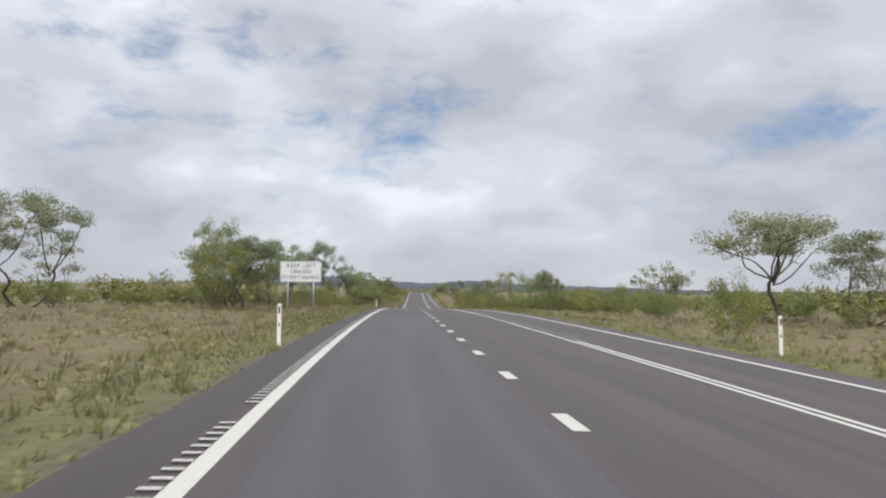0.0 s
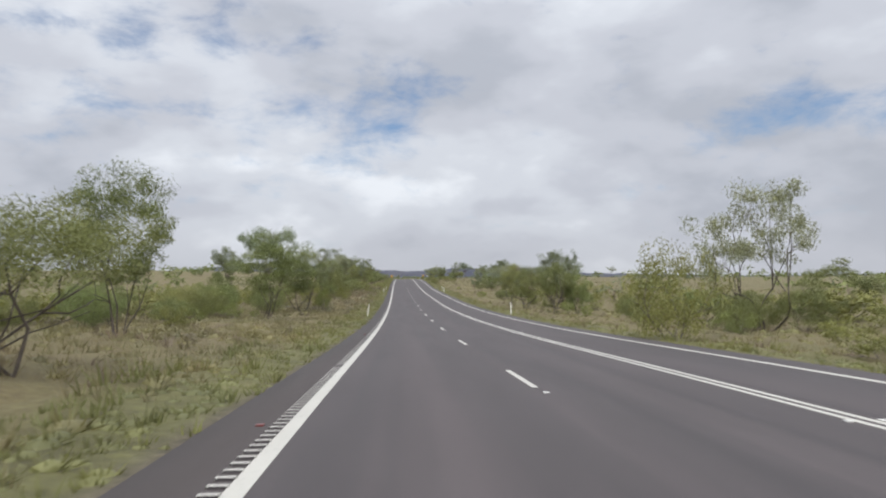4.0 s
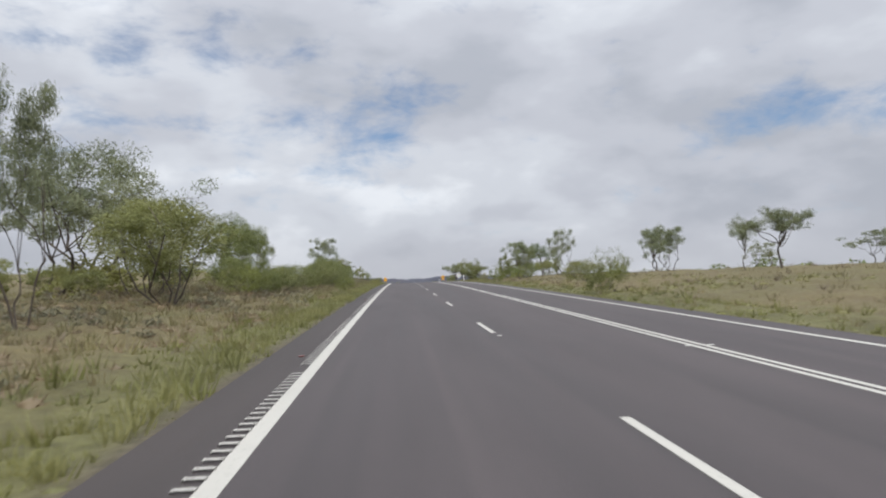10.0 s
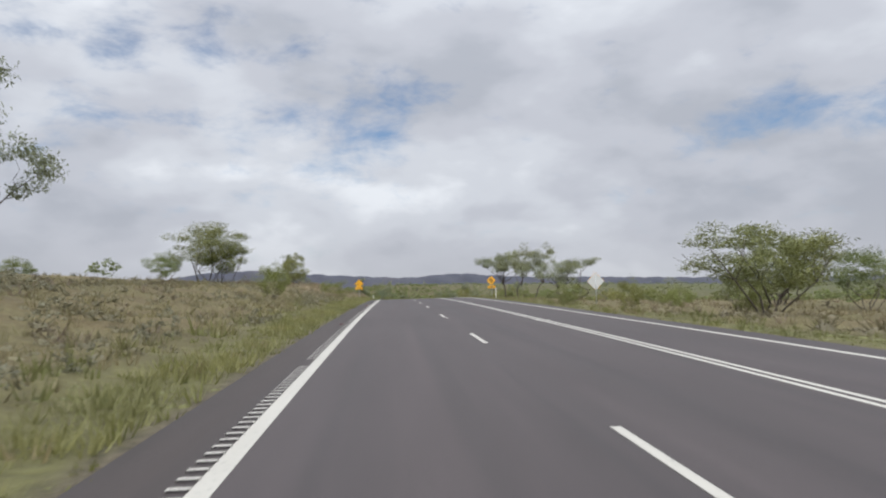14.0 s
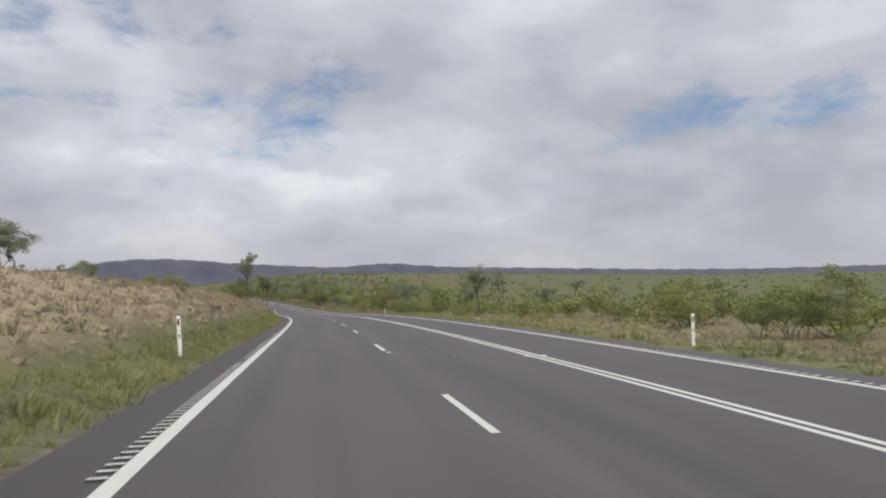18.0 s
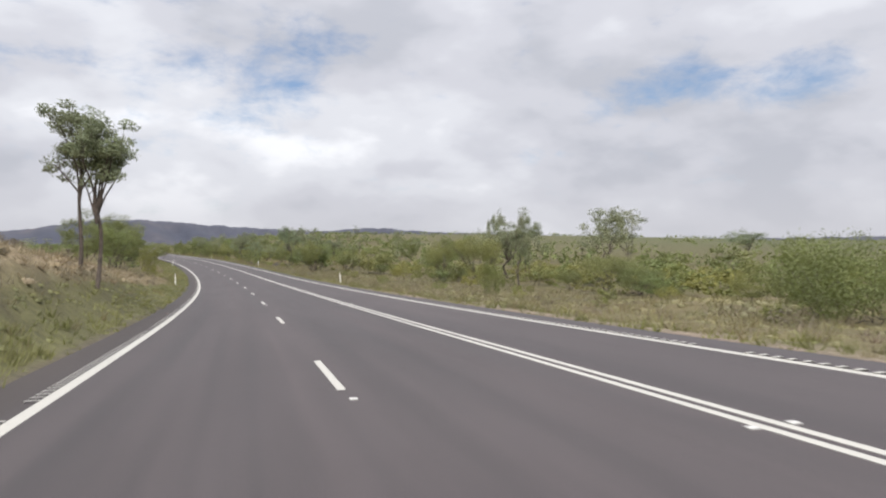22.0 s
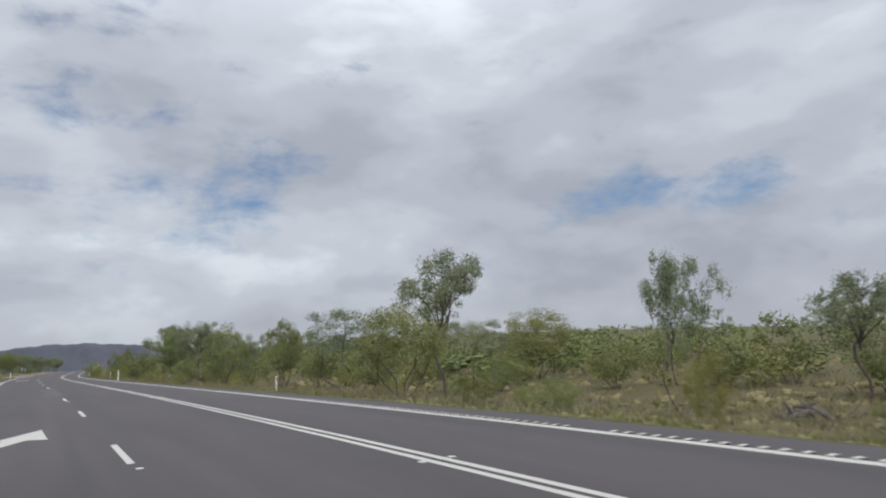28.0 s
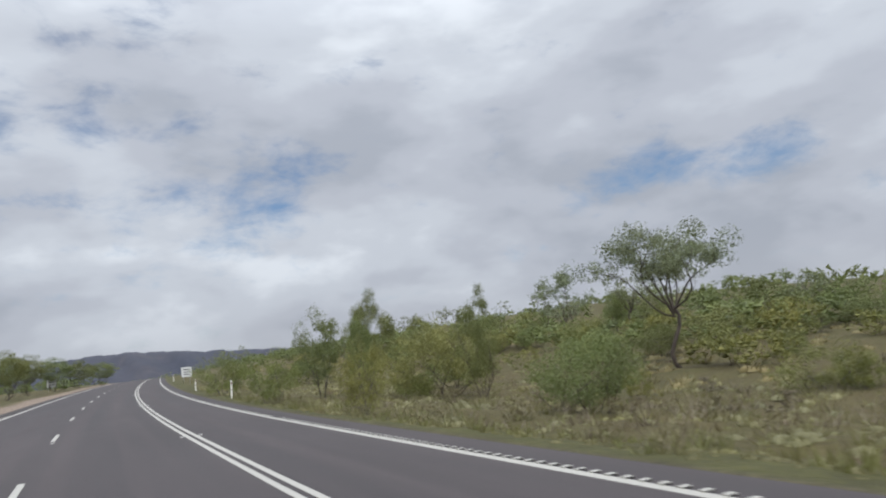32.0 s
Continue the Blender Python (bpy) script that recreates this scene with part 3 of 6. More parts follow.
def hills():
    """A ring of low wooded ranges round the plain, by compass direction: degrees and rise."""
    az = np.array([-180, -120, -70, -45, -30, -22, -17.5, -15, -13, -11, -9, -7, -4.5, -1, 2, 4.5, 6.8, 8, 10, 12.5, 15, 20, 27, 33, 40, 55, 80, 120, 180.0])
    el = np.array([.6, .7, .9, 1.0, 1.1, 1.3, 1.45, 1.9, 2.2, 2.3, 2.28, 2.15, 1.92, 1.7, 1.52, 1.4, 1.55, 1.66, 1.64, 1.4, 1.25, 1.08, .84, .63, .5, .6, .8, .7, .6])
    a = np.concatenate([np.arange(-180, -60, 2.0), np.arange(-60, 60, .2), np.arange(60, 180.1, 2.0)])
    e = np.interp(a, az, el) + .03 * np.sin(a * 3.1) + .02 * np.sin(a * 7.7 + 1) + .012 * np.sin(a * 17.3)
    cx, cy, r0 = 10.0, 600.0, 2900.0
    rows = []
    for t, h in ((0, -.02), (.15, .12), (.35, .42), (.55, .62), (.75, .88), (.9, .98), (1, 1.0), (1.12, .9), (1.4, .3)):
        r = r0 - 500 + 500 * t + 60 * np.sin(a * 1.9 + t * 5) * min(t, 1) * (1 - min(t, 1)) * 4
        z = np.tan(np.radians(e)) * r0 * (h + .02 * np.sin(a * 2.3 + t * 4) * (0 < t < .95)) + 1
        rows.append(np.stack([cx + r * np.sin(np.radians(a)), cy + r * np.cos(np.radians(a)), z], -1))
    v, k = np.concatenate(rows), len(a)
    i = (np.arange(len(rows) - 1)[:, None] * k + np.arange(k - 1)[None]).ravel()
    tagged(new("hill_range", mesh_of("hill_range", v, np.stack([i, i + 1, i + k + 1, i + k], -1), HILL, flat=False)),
           "low wooded range along the horizon, distance haze in its purple-grey", "hills", kind="structure")


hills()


# ---- roadside furniture ----
def guide_post():
    """A slim white plastic post, slightly curved in section, with a reflector in a dark slot."""
    root = tagged(new("guide_post"), "slim white plastic guide post with dark reflector slot", "guide post", "guide posts along the road")
    bm = bmesh.new()
    sec = [(-.05, .012), (-.045, -.012), (0, -.02), (.045, -.012), (.05, .012), (0, .004)]
    rings = []
    for z, w in ((-.3, 1), (.0, 1), (.97, 1), (1.0, .86)):
        rings.append([bm.verts.new((x * w, y * w, z)) for x, y in sec])
    for a, b in zip(rings, rings[1:]):
        for i in range(6):
            bm.faces.new((a[i], a[(i + 1) % 6], b[(i + 1) % 6], b[i]))
    bm.faces.new(rings[-1])
    part("post", bm_mesh("post", bm, POST_WHITE), root)
    part("reflector", box_mesh("reflector", .05, .008, .17, REFLECT_RED, .003), root, "dark red reflector", pose(0, -.022, .75))
    part("slot", box_mesh("slot", .034, .006, .09, BLACK, .002), root, "small dark number plate", pose(0, -.021, .42))
    return root


POST = guide_post()
first = True
for s, d, lean in ((17, -4.9, 0), (86, -5.4, 0), (162.2, -5.25, 10), (248.1, -5.5, 0), (259, -5.1, 0), (496.3, -5.4, -3), (575.5, -5.35, -9), (652, -5.7, -2), (727, -5.2, 0), (842, -5.5, 1), (905, -5.5, 0),
                   (17, 8.3, 0), (89, 10.1, 2), (161, 7.6, 0), (242, 7.2, 0), (256.5, 7.8, 0), (369, 7.8, 0), (440, 8.2, 0), (497.3, 9.9, 0), (578.3, 10.6, 0), (644.9, 8.5, -4), (714.6, 9.2, 3),
                   (787.3, 10.5, 1), (832, 7.3, 0), (858.5, 9.0, 0), (900, 7.9, 1), (923, 8.0, 0), (975, 8.0, 0)):
    m = stand(s, d, .07, 0) @ pose(0, 0, 0, 0, lean, 0)
    if first:
        POST.matrix_basis, first = m, False
    else:
        copy_thing(POST, m)


def text_mesh(words, size, mat):
    cu = bpy.data.curves.new("lettering", "FONT")
    cu.body, cu.size, cu.align_x, cu.align_y, cu.extrude, cu.space_character = words, size, "CENTER", "CENTER", .002, 1.12
    ob = bpy.data.objects.new("lettering", cu)
    me = bpy.data.meshes.new_from_object(ob)
    bpy.data.objects.remove(ob)
    me.materials.clear()
    me.materials.append(mat)
    return me


def rounded_plate(name, w, h, t, r, mat):
    bm = bmesh.new()
    pts = []
    for cx, cy, a0 in ((w / 2 - r, h / 2 - r, 0), (-w / 2 + r, h / 2 - r, 90), (-w / 2 + r, -h / 2 + r, 180), (w / 2 - r, -h / 2 + r, 270)):
        pts += [(cx + r * math.cos(radians(a0 + k * 22.5)), cy + r * math.sin(radians(a0 + k * 22.5))) for k in range(5)]
    f = [bm.verts.new((x, -t / 2, z)) for x, z in pts]
    b = [bm.verts.new((x, t / 2, z)) for x, z in pts]
    bm.faces.new(f), bm.faces.new(b[::-1])
    for i in range(len(pts)):
        j = (i + 1) % len(pts)
        bm.faces.new((f[j], f[i], b[i], b[j]))
    return bm_mesh(name, bm, mat)


def pole_mesh(name, r, h, mat, sink=.3):
    bm = bmesh.new()
    bmesh.ops.create_cone(bm, cap_ends=True, segments=14, radius1=r, radius2=r, depth=h + sink)
    bmesh.ops.translate(bm, vec=(0, 0, (h - sink) / 2), verts=bm.verts)
    return bm_mesh(name, bm, mat, True)


def overtaking_sign(m):
    root = tagged(new("road_sign"), "large white lettered overtaking lane board on two steel posts", "road sign")
    root.matrix_basis = m
    w, h, base = 2.0, 1.04, 1.88
    board = part("board", rounded_plate("board", w, h, .03, .06, SIGN_WHITE), root, "", pose(0, 0, base + h / 2))
    part("border", rounded_plate("border", w - .04, h - .04, .004, .05, BLACK), board, "thin black border", pose(0, -.0155, 0))
    part("face", rounded_plate("face", w - .075, h - .075, .004, .04, SIGN_WHITE), board, "", pose(0, -.018, 0))
    for words, x, z in (("KEEP", -.38, .29), ("LEFT", .41, .29), ("UNLESS", 0, .0), ("OVERTAKING", 0, -.29)):
        part("word", text_mesh(words, .27, BLACK), board, "black capital letters", pose(x, -.022, z, 90))
    part("back", rounded_plate("back", w - .02, h - .02, .006, .05, SIGN_BACK), board, "bare metal back", pose(0, .017, 0))
    for x in (-.62, .62):
        part("post", pole_mesh("post", .04, base + h - .1, GALV), root, "galvanised steel post", pose(x, .045, 0))
    for x in (-.62, .62):
        for z in (base + .2, base + .8):
            part("bracket", box_mesh("bracket", .13, .05, .04, GALV, .005), root, "", pose(x, .03, z))
    return root


overtaking_sign(stand(33.1, -6.7, 0, 4))


def diamond_sign(m, side, height, rows, plate, label, lean=0, words=(), below="", drop=.2):
    """A diamond warning sign on one post; bars stand for words too small to read."""
    face = SIGN_YELLOW
    root = tagged(new("warning_sign"), label, "road sign", "warning signs")
    root.matrix_basis = m @ pose(0, 0, 0, 0, lean, 0)
    dia = part("diamond", rounded_plate("diamond", side, side, .012, .05, face), root, "", pose(0, 0, height, 0, 45, 0))
    part("border", rounded_plate("border", side - .05, side - .05, .003, .05, BLACK), dia, "thin black border", pose(0, -.0065, 0))
    part("face", rounded_plate("face", side - .09, side - .09, .003, .04, face), dia, "", pose(0, -.0085, 0))
    part("back", rounded_plate("back", side - .02, side - .02, .004, .05, SIGN_BACK), dia, "bare metal back", pose(0, .008, 0))
    for z, w in rows:
        part("word_bar", box_mesh("word_bar", w, .006, .11, BLACK, .002, False), root, "dark bar of lettering", pose(0, -.0125, height + z))
    for z, text in words:
        part("word", text_mesh(text, .2, BLACK), root, "black capital letters", pose(0, -.013, height + z, 90))
    if plate:
        z = height - side * .707 - drop
        pl = part("plate", rounded_plate("plate", .9, .34, .012, .04, face), root, "small yellow plate under the diamond", pose(0, -.012, z))
        part("border", rounded_plate("border", .86, .30, .003, .03, BLACK), pl, "", pose(0, -.0065, 0))
        part("face", rounded_plate("face", .82, .26, .003, .03, face), pl, "", pose(0, -.0085, 0))
        if below:
            part("word", text_mesh(below, .22, BLACK), pl, "black figures", pose(0, -.013, 0, 90))
        else:
            part("word_bar", box_mesh("word_bar", .6, .006, .09, BLACK, .002, False), pl, "", pose(0, -.012, 0))
    part("post", pole_mesh("post", .035, height + .3, GALV), root, "galvanised steel post", pose(0, .035, 0))
    return root


diamond_sign(stand(456.2, -6.2, 0, -4), .76, 1.75, (), True, "yellow diamond lane warning sign with a plate on the grassy bank", words=((.19, "LEFT"), (0, "LANE"), (-.19, "ENDS")), below="500m", drop=.0)
diamond_sign(stand(456.3, 10.3, 0, -12), .82, 2.3, ((.2, .3), (0, .55), (-.2, .3)), True, "yellow diamond warning sign with a plate on a thin steel post", lean=-2)
diamond_sign(stand(416.5, 11.2, 0, 186), .85, 1.5, ((.1, .3),), False, "diamond warning sign seen from its bare metal back")


def small_board(m, w, h, z, label):
    root = tagged(new("road_sign"), label, "road sign", "small road signs")
    root.matrix_basis = m
    b = part("board", rounded_plate("board", w, h, .02, .06, SIGN_WHITE), root, "", pose(0, 0, z + h / 2))
    for k in range(3):
        part("word_bar", box_mesh("word_bar", w * .6, .006, h * .1, BLACK, .002, False), b, "", pose(0, -.014, h * (.25 - .25 * k)))
    for x in (-w * .3, w * .3):
        part("post", pole_mesh("post", .04, z + h - .1, GALV), root, "", pose(x, .04, 0))
    return root


small_board(stand(1000, -12, 0, 4), 1.5, 1.7, .9, "white rectangular road sign on two posts beside the road")
small_board(stand(957, 9.2, 0, -6), 1.3, 1.3, .9, "cream rectangular road sign on two posts at the bend")

# ---- trees, bushes and shrubs ----
rng = np.random.default_rng(5)
FINE = [True]      # off for the joined plants far from the road


def tube(pts, radii, sides=6):
    pts = np.asarray(pts, float)
    sides = sides if FINE[0] else 3
    v, f = [], []
    for i, (p, r) in enumerate(zip(pts, radii)):
        t = pts[min(i + 1, len(pts) - 1)] - pts[max(i - 1, 0)]
        t = t / (np.linalg.norm(t) + 1e-9)
        a = np.cross(t, (0.31, 0.95, 0.05))
        a /= np.linalg.norm(a) + 1e-9
        b = np.cross(t, a)
        ang = np.arange(sides) * 2 * math.pi / sides
        v.append(p + r * (np.cos(ang)[:, None] * a + np.sin(ang)[:, None] * b))
        if i:
            k = (i - 1) * sides
            f += [[k + j, k + (j + 1) % sides, k + sides + (j + 1) % sides, k + sides + j] for j in range(sides)]
    f.append([len(pts) * sides - sides + j for j in range(sides)])
    return np.concatenate(v), f


def bend(a, b, wob, n=5, sag=0.0):
    a, b = np.asarray(a, float), np.asarray(b, float)
    u = np.linspace(0, 1, n)[:, None]
    p = a + (b - a) * u + np.sin(u * math.pi) * rng.normal(0, wob, 3) + np.sin(u * 2 * math.pi) * rng.normal(0, wob * .6, 3)
    p[:, 2] += sag * np.sin(u[:, 0] * math.pi)
    return p


def join(pieces):
    vs, fs, k = [], [], 0
    for v, f in pieces:
        vs.append(v)
        fs += [[i + k for i in q] for q in f]
        k += len(v)
    return np.concatenate(vs), fs


def unit(a):
    return a / (np.linalg.norm(a, axis=1)[:, None] + 1e-9)


def leaves(centres, radii, count, size, droop, flat=.6, out=0.0, loose=.85):
    """Small leaves on the outside of loose clumps, most of them facing outwards. Returns vertices and triangles."""
    c = np.repeat(centres, count, 0)
    r = np.repeat(radii, count)
    n = len(c)
    q = unit(rng.normal(0, 1, (n, 3)))
    q[:, 2] = np.where(q[:, 2] < 0, q[:, 2] * .7, q[:, 2])
    rad = rng.uniform(.25, 1, n) ** .5 * r * (1 + .12 * rng.normal(0, 1, n))
    pos = c + q * rad[:, None] * np.array([1, 1, flat])
    face = unit(q + np.array([0, 0, .12]) + rng.normal(0, loose, (n, 3)))
    dr = rng.normal(0, 1, (n, 3)) * .75 + np.array([0, 0, -droop]) + q * out
    dr = unit(dr - face * np.sum(dr * face, 1)[:, None])
    side = np.cross(face, dr)
    ln = size[0] * rng.uniform(.6, 1.35, n)[:, None]
    wd = size[1] * rng.uniform(.7, 1.3, n)[:, None]
    v = np.stack([pos - dr * ln / 2 - side * wd / 2, pos - dr * ln / 2 + side * wd / 2, pos + dr * ln / 2], 1).reshape(-1, 3)
    f = np.arange(n * 3).reshape(-1, 3)
    return v, f


def gum_shape(H, W, stems, tufts, leaf_n, leaf, fork, droop=.8, spread=1.0, narrow=False, lean=0.0):
    """Open eucalypt: forked trunk, long rising limbs that branch, and a tuft of leaves at every twig's end, with gaps of sky between."""
    trunk, limbs, ends = [], [], []
    r = (.0075 if narrow else .0112) * H / stems ** .4
    for k in range(stems):
        a = k * 6.28 / stems + rng.uniform(-.5, .5)
        off = np.array([math.cos(a), math.sin(a), 0]) * (0.12 * W * (stems > 1))
        top = np.array([off[0] * 2.2 + lean * W * .3, off[1] * 2.2, H * fork * rng.uniform(.85, 1.15)])
        base = off * .25 + np.array([0, 0, -.15])
        trunk.append(tube(bend(base, top, .05 * W, 7), np.linspace(r * 1.35, r * .85, 7), 8))
        nl = max(3, round(9 / stems))
        a0 = rng.uniform(0, 6.28)
        for j in range(nl):
            aj = a0 + j * 6.28 / nl + rng.normal(0, .3)
            high = rng.uniform(0, 1) if j else 1.0
            reach = W * .5 * (.85 - .6 * high + rng.normal(0, .08)) * spread * (.75 if narrow else 1)
            end = np.array([math.cos(aj) * reach + off[0] * 1.5 + lean * W * .35, math.sin(aj) * reach + off[1] * 1.5, H * (fork + .14 + (.86 - fork - .14) * (.25 + .75 * high))])
            if narrow:
                reach = W * .36 * math.sin(math.pi * (.2 + .72 * high)) * rng.uniform(.7, 1.1)
                end = np.array([math.cos(aj) * reach + off[0], math.sin(aj) * reach + off[1], H * (fork + .08 + (.8 - fork) * high)])
            start = top * rng.uniform(.8, 1.0)
            p = bend(start, end, .045 * W, 7, .03 * H)
            limbs.append(tube(p, np.linspace(r * .66, r * .18, 7), 5))
            ends.append(end)
            for _ in range(4 if FINE[0] else 2):
                i = int(rng.integers(2, 7))
                way = np.array([p[i][0] - top[0], p[i][1] - top[1], 0])
                tip = p[i] + way * rng.uniform(.05, .3) + np.array([rng.normal(0, .09 * W), rng.normal(0, .09 * W), rng.uniform(.0, .15) * H])
                limbs.append(tube(bend(p[i], tip, .025 * W, 4), np.linspace(r * .26, r * .07, 4), 4))
                ends.append(tip)
    ends = np.array(ends)
    ends[:, 2] = np.clip(ends[:, 2], H * (fork + .08), H * .93)
    pick = np.concatenate([np.arange(len(ends)), rng.integers(0, len(ends), max(0, tufts - len(ends)))])
    cc = ends[pick] + rng.normal(0, 1, (len(pick), 3)) * np.array([.04 * W, .04 * W, .022 * H])
    rr = rng.uniform(.06, .12, len(cc)) * W * (1.5 if narrow else 1)
    return join(trunk + limbs), leaves(cc, rr, leaf_n, leaf, droop, .92)


def bush_shape(H, W, clumps, leaf_n, leaf, low=.25, flat_top=False, droop=.2, stems=5, stem_r=.02):
    """Rounded many-stemmed bush, leafy from low down, with an uneven outline."""
    limbs = []
    for k in range(stems):
        a = k * 6.28 / stems + rng.normal(0, .4)
        reach = W * rng.uniform(.12, .42)
        end = np.array([math.cos(a) * reach, math.sin(a) * reach, H * rng.uniform(.5, .85)])
        p = bend((math.cos(a) * .03 * W, math.sin(a) * .03 * W, -.1), end, .05 * W, 5, -.05 * H)
        limbs.append(tube(p, np.linspace(stem_r * H * .42, stem_r * H * .12, 5), 5))
        for _ in range(2 if FINE[0] else 0):
            tip = p[3] + rng.normal(0, 1, 3) * np.array([.13 * W, .13 * W, .1 * H])
            limbs.append(tube(bend(p[2], tip, .03 * W, 4), np.linspace(stem_r * H * .22, stem_r * H * .08, 4), 4))
    q = unit(rng.normal(0, 1, (clumps, 3)))
    q *= rng.uniform(.35, 1, clumps)[:, None] ** .5
    mid = (low + 1) / 2
    zs = q[:, 2] * (1 - low) / 2
    if flat_top:
        zs = np.where(zs > 0, zs * .6, zs * .9) + .06 * (1 - q[:, 0] ** 2 - q[:, 1] ** 2)
    cc = np.stack([q[:, 0] * W * .42, q[:, 1] * W * .42, H * (mid + zs * .86)], -1)
    cc[:, :2] *= rng.uniform(.8, 1.12, (clumps, 1))
    cc[:, 2] *= 1 + .07 * np.sin(np.arctan2(cc[:, 1], cc[:, 0]) * 2 + rng.uniform(0, 6))
    rr = rng.uniform(.08, .15, clumps) * W
    lv = leaves(cc, rr, leaf_n, leaf, droop, .8, .5)
    lv[0][:, 2] = np.maximum(lv[0][:, 2], .02 * H)
    return join(limbs), lv


def dead_shape(H, W):
    trunk = [tube(bend((0, 0, -.1), (rng.normal(0, .1) * W, rng.normal(0, .1) * W, H * .8), .05 * W, 7), np.linspace(.022 * H, .008 * H, 7), 7)]
    limbs = []
    for k in range(9):
        z = rng.uniform(.3, .8)
        a = rng.uniform(0, 6.28)
        reach = W * rng.uniform(.2, .5)
        p = bend((0, 0, H * z), (math.cos(a) * reach, math.sin(a) * reach, H * min(1, z + rng.uniform(.1, .3))), .05 * W, 5)
        limbs.append(tube(p, np.linspace(.009 * H, .002 * H, 5), 4))
        tip = p[3] + rng.normal(0, .1 * W, 3) + np.array([0, 0, .08 * H])
        limbs.append(tube(bend(p[2], tip, .03, 4), np.linspace(.005 * H, .0015 * H, 4), 4))
    return join(trunk + limbs), None


def log_shape(H, W):
    logs = []
    for k in range(6):
        a = rng.uniform(0, 3.14)
        c = rng.normal(0, .12 * W, 3)
        ln = W * rng.uniform(.25, .5)
        v = np.array([math.cos(a) * ln, math.sin(a) * ln, rng.uniform(-.1, .3) * H])
        c[2] = H * rng.uniform(.12, .35)
        logs.append(tube(bend(c - v, c + v, .04 * W, 6), np.linspace(.13, .05, 6) * H, 6))
    twigs = []
    for k in range(30):
        c = np.array([rng.normal(0, .25) * W, rng.normal(0, .25) * W, .05])
        e = c + np.array([rng.normal(0, .2) * W, rng.normal(0, .2) * W, rng.uniform(.3, 1) * H])
        twigs.append(tube(bend(c, e, .03 * W, 4), np.linspace(.03, .008, 4) * H, 4))
    return logs, join(twigs)


def heap_shape(H, W, lumps, rough):
    """A heap of dirt or rocks: uneven rounded lumps sunk into one another."""
    bits = []
    for k in range(lumps):
        r = W * rng.uniform(.16, .3)
        a, q = rng.uniform(0, 6.28), rng.uniform(0, .3) * W
        n, m = 10, 6
        th, ph = np.meshgrid(np.arange(n) * 6.283 / n, np.linspace(0, 1.65, m), indexing="ij")
        bulge = 1 + rough * rng.normal(0, 1, th.shape)
        bulge[:, 0] = 1
        z = np.cos(ph) * H * rng.uniform(.55, 1.0) * (1 - .5 * q / (.3 * W)) * bulge
        v = np.stack([np.cos(th) * np.sin(ph) * r * bulge + math.cos(a) * q, np.sin(th) * np.sin(ph) * r * bulge + math.sin(a) * q, z - .03], -1).reshape(-1, 3)
        f = [[i * m + j, i * m + j + 1, (i + 1) % n * m + j + 1, (i + 1) % n * m + j] for i in range(n) for j in range(m - 1)]
        bits.append((v, f))
    return join(bits), None


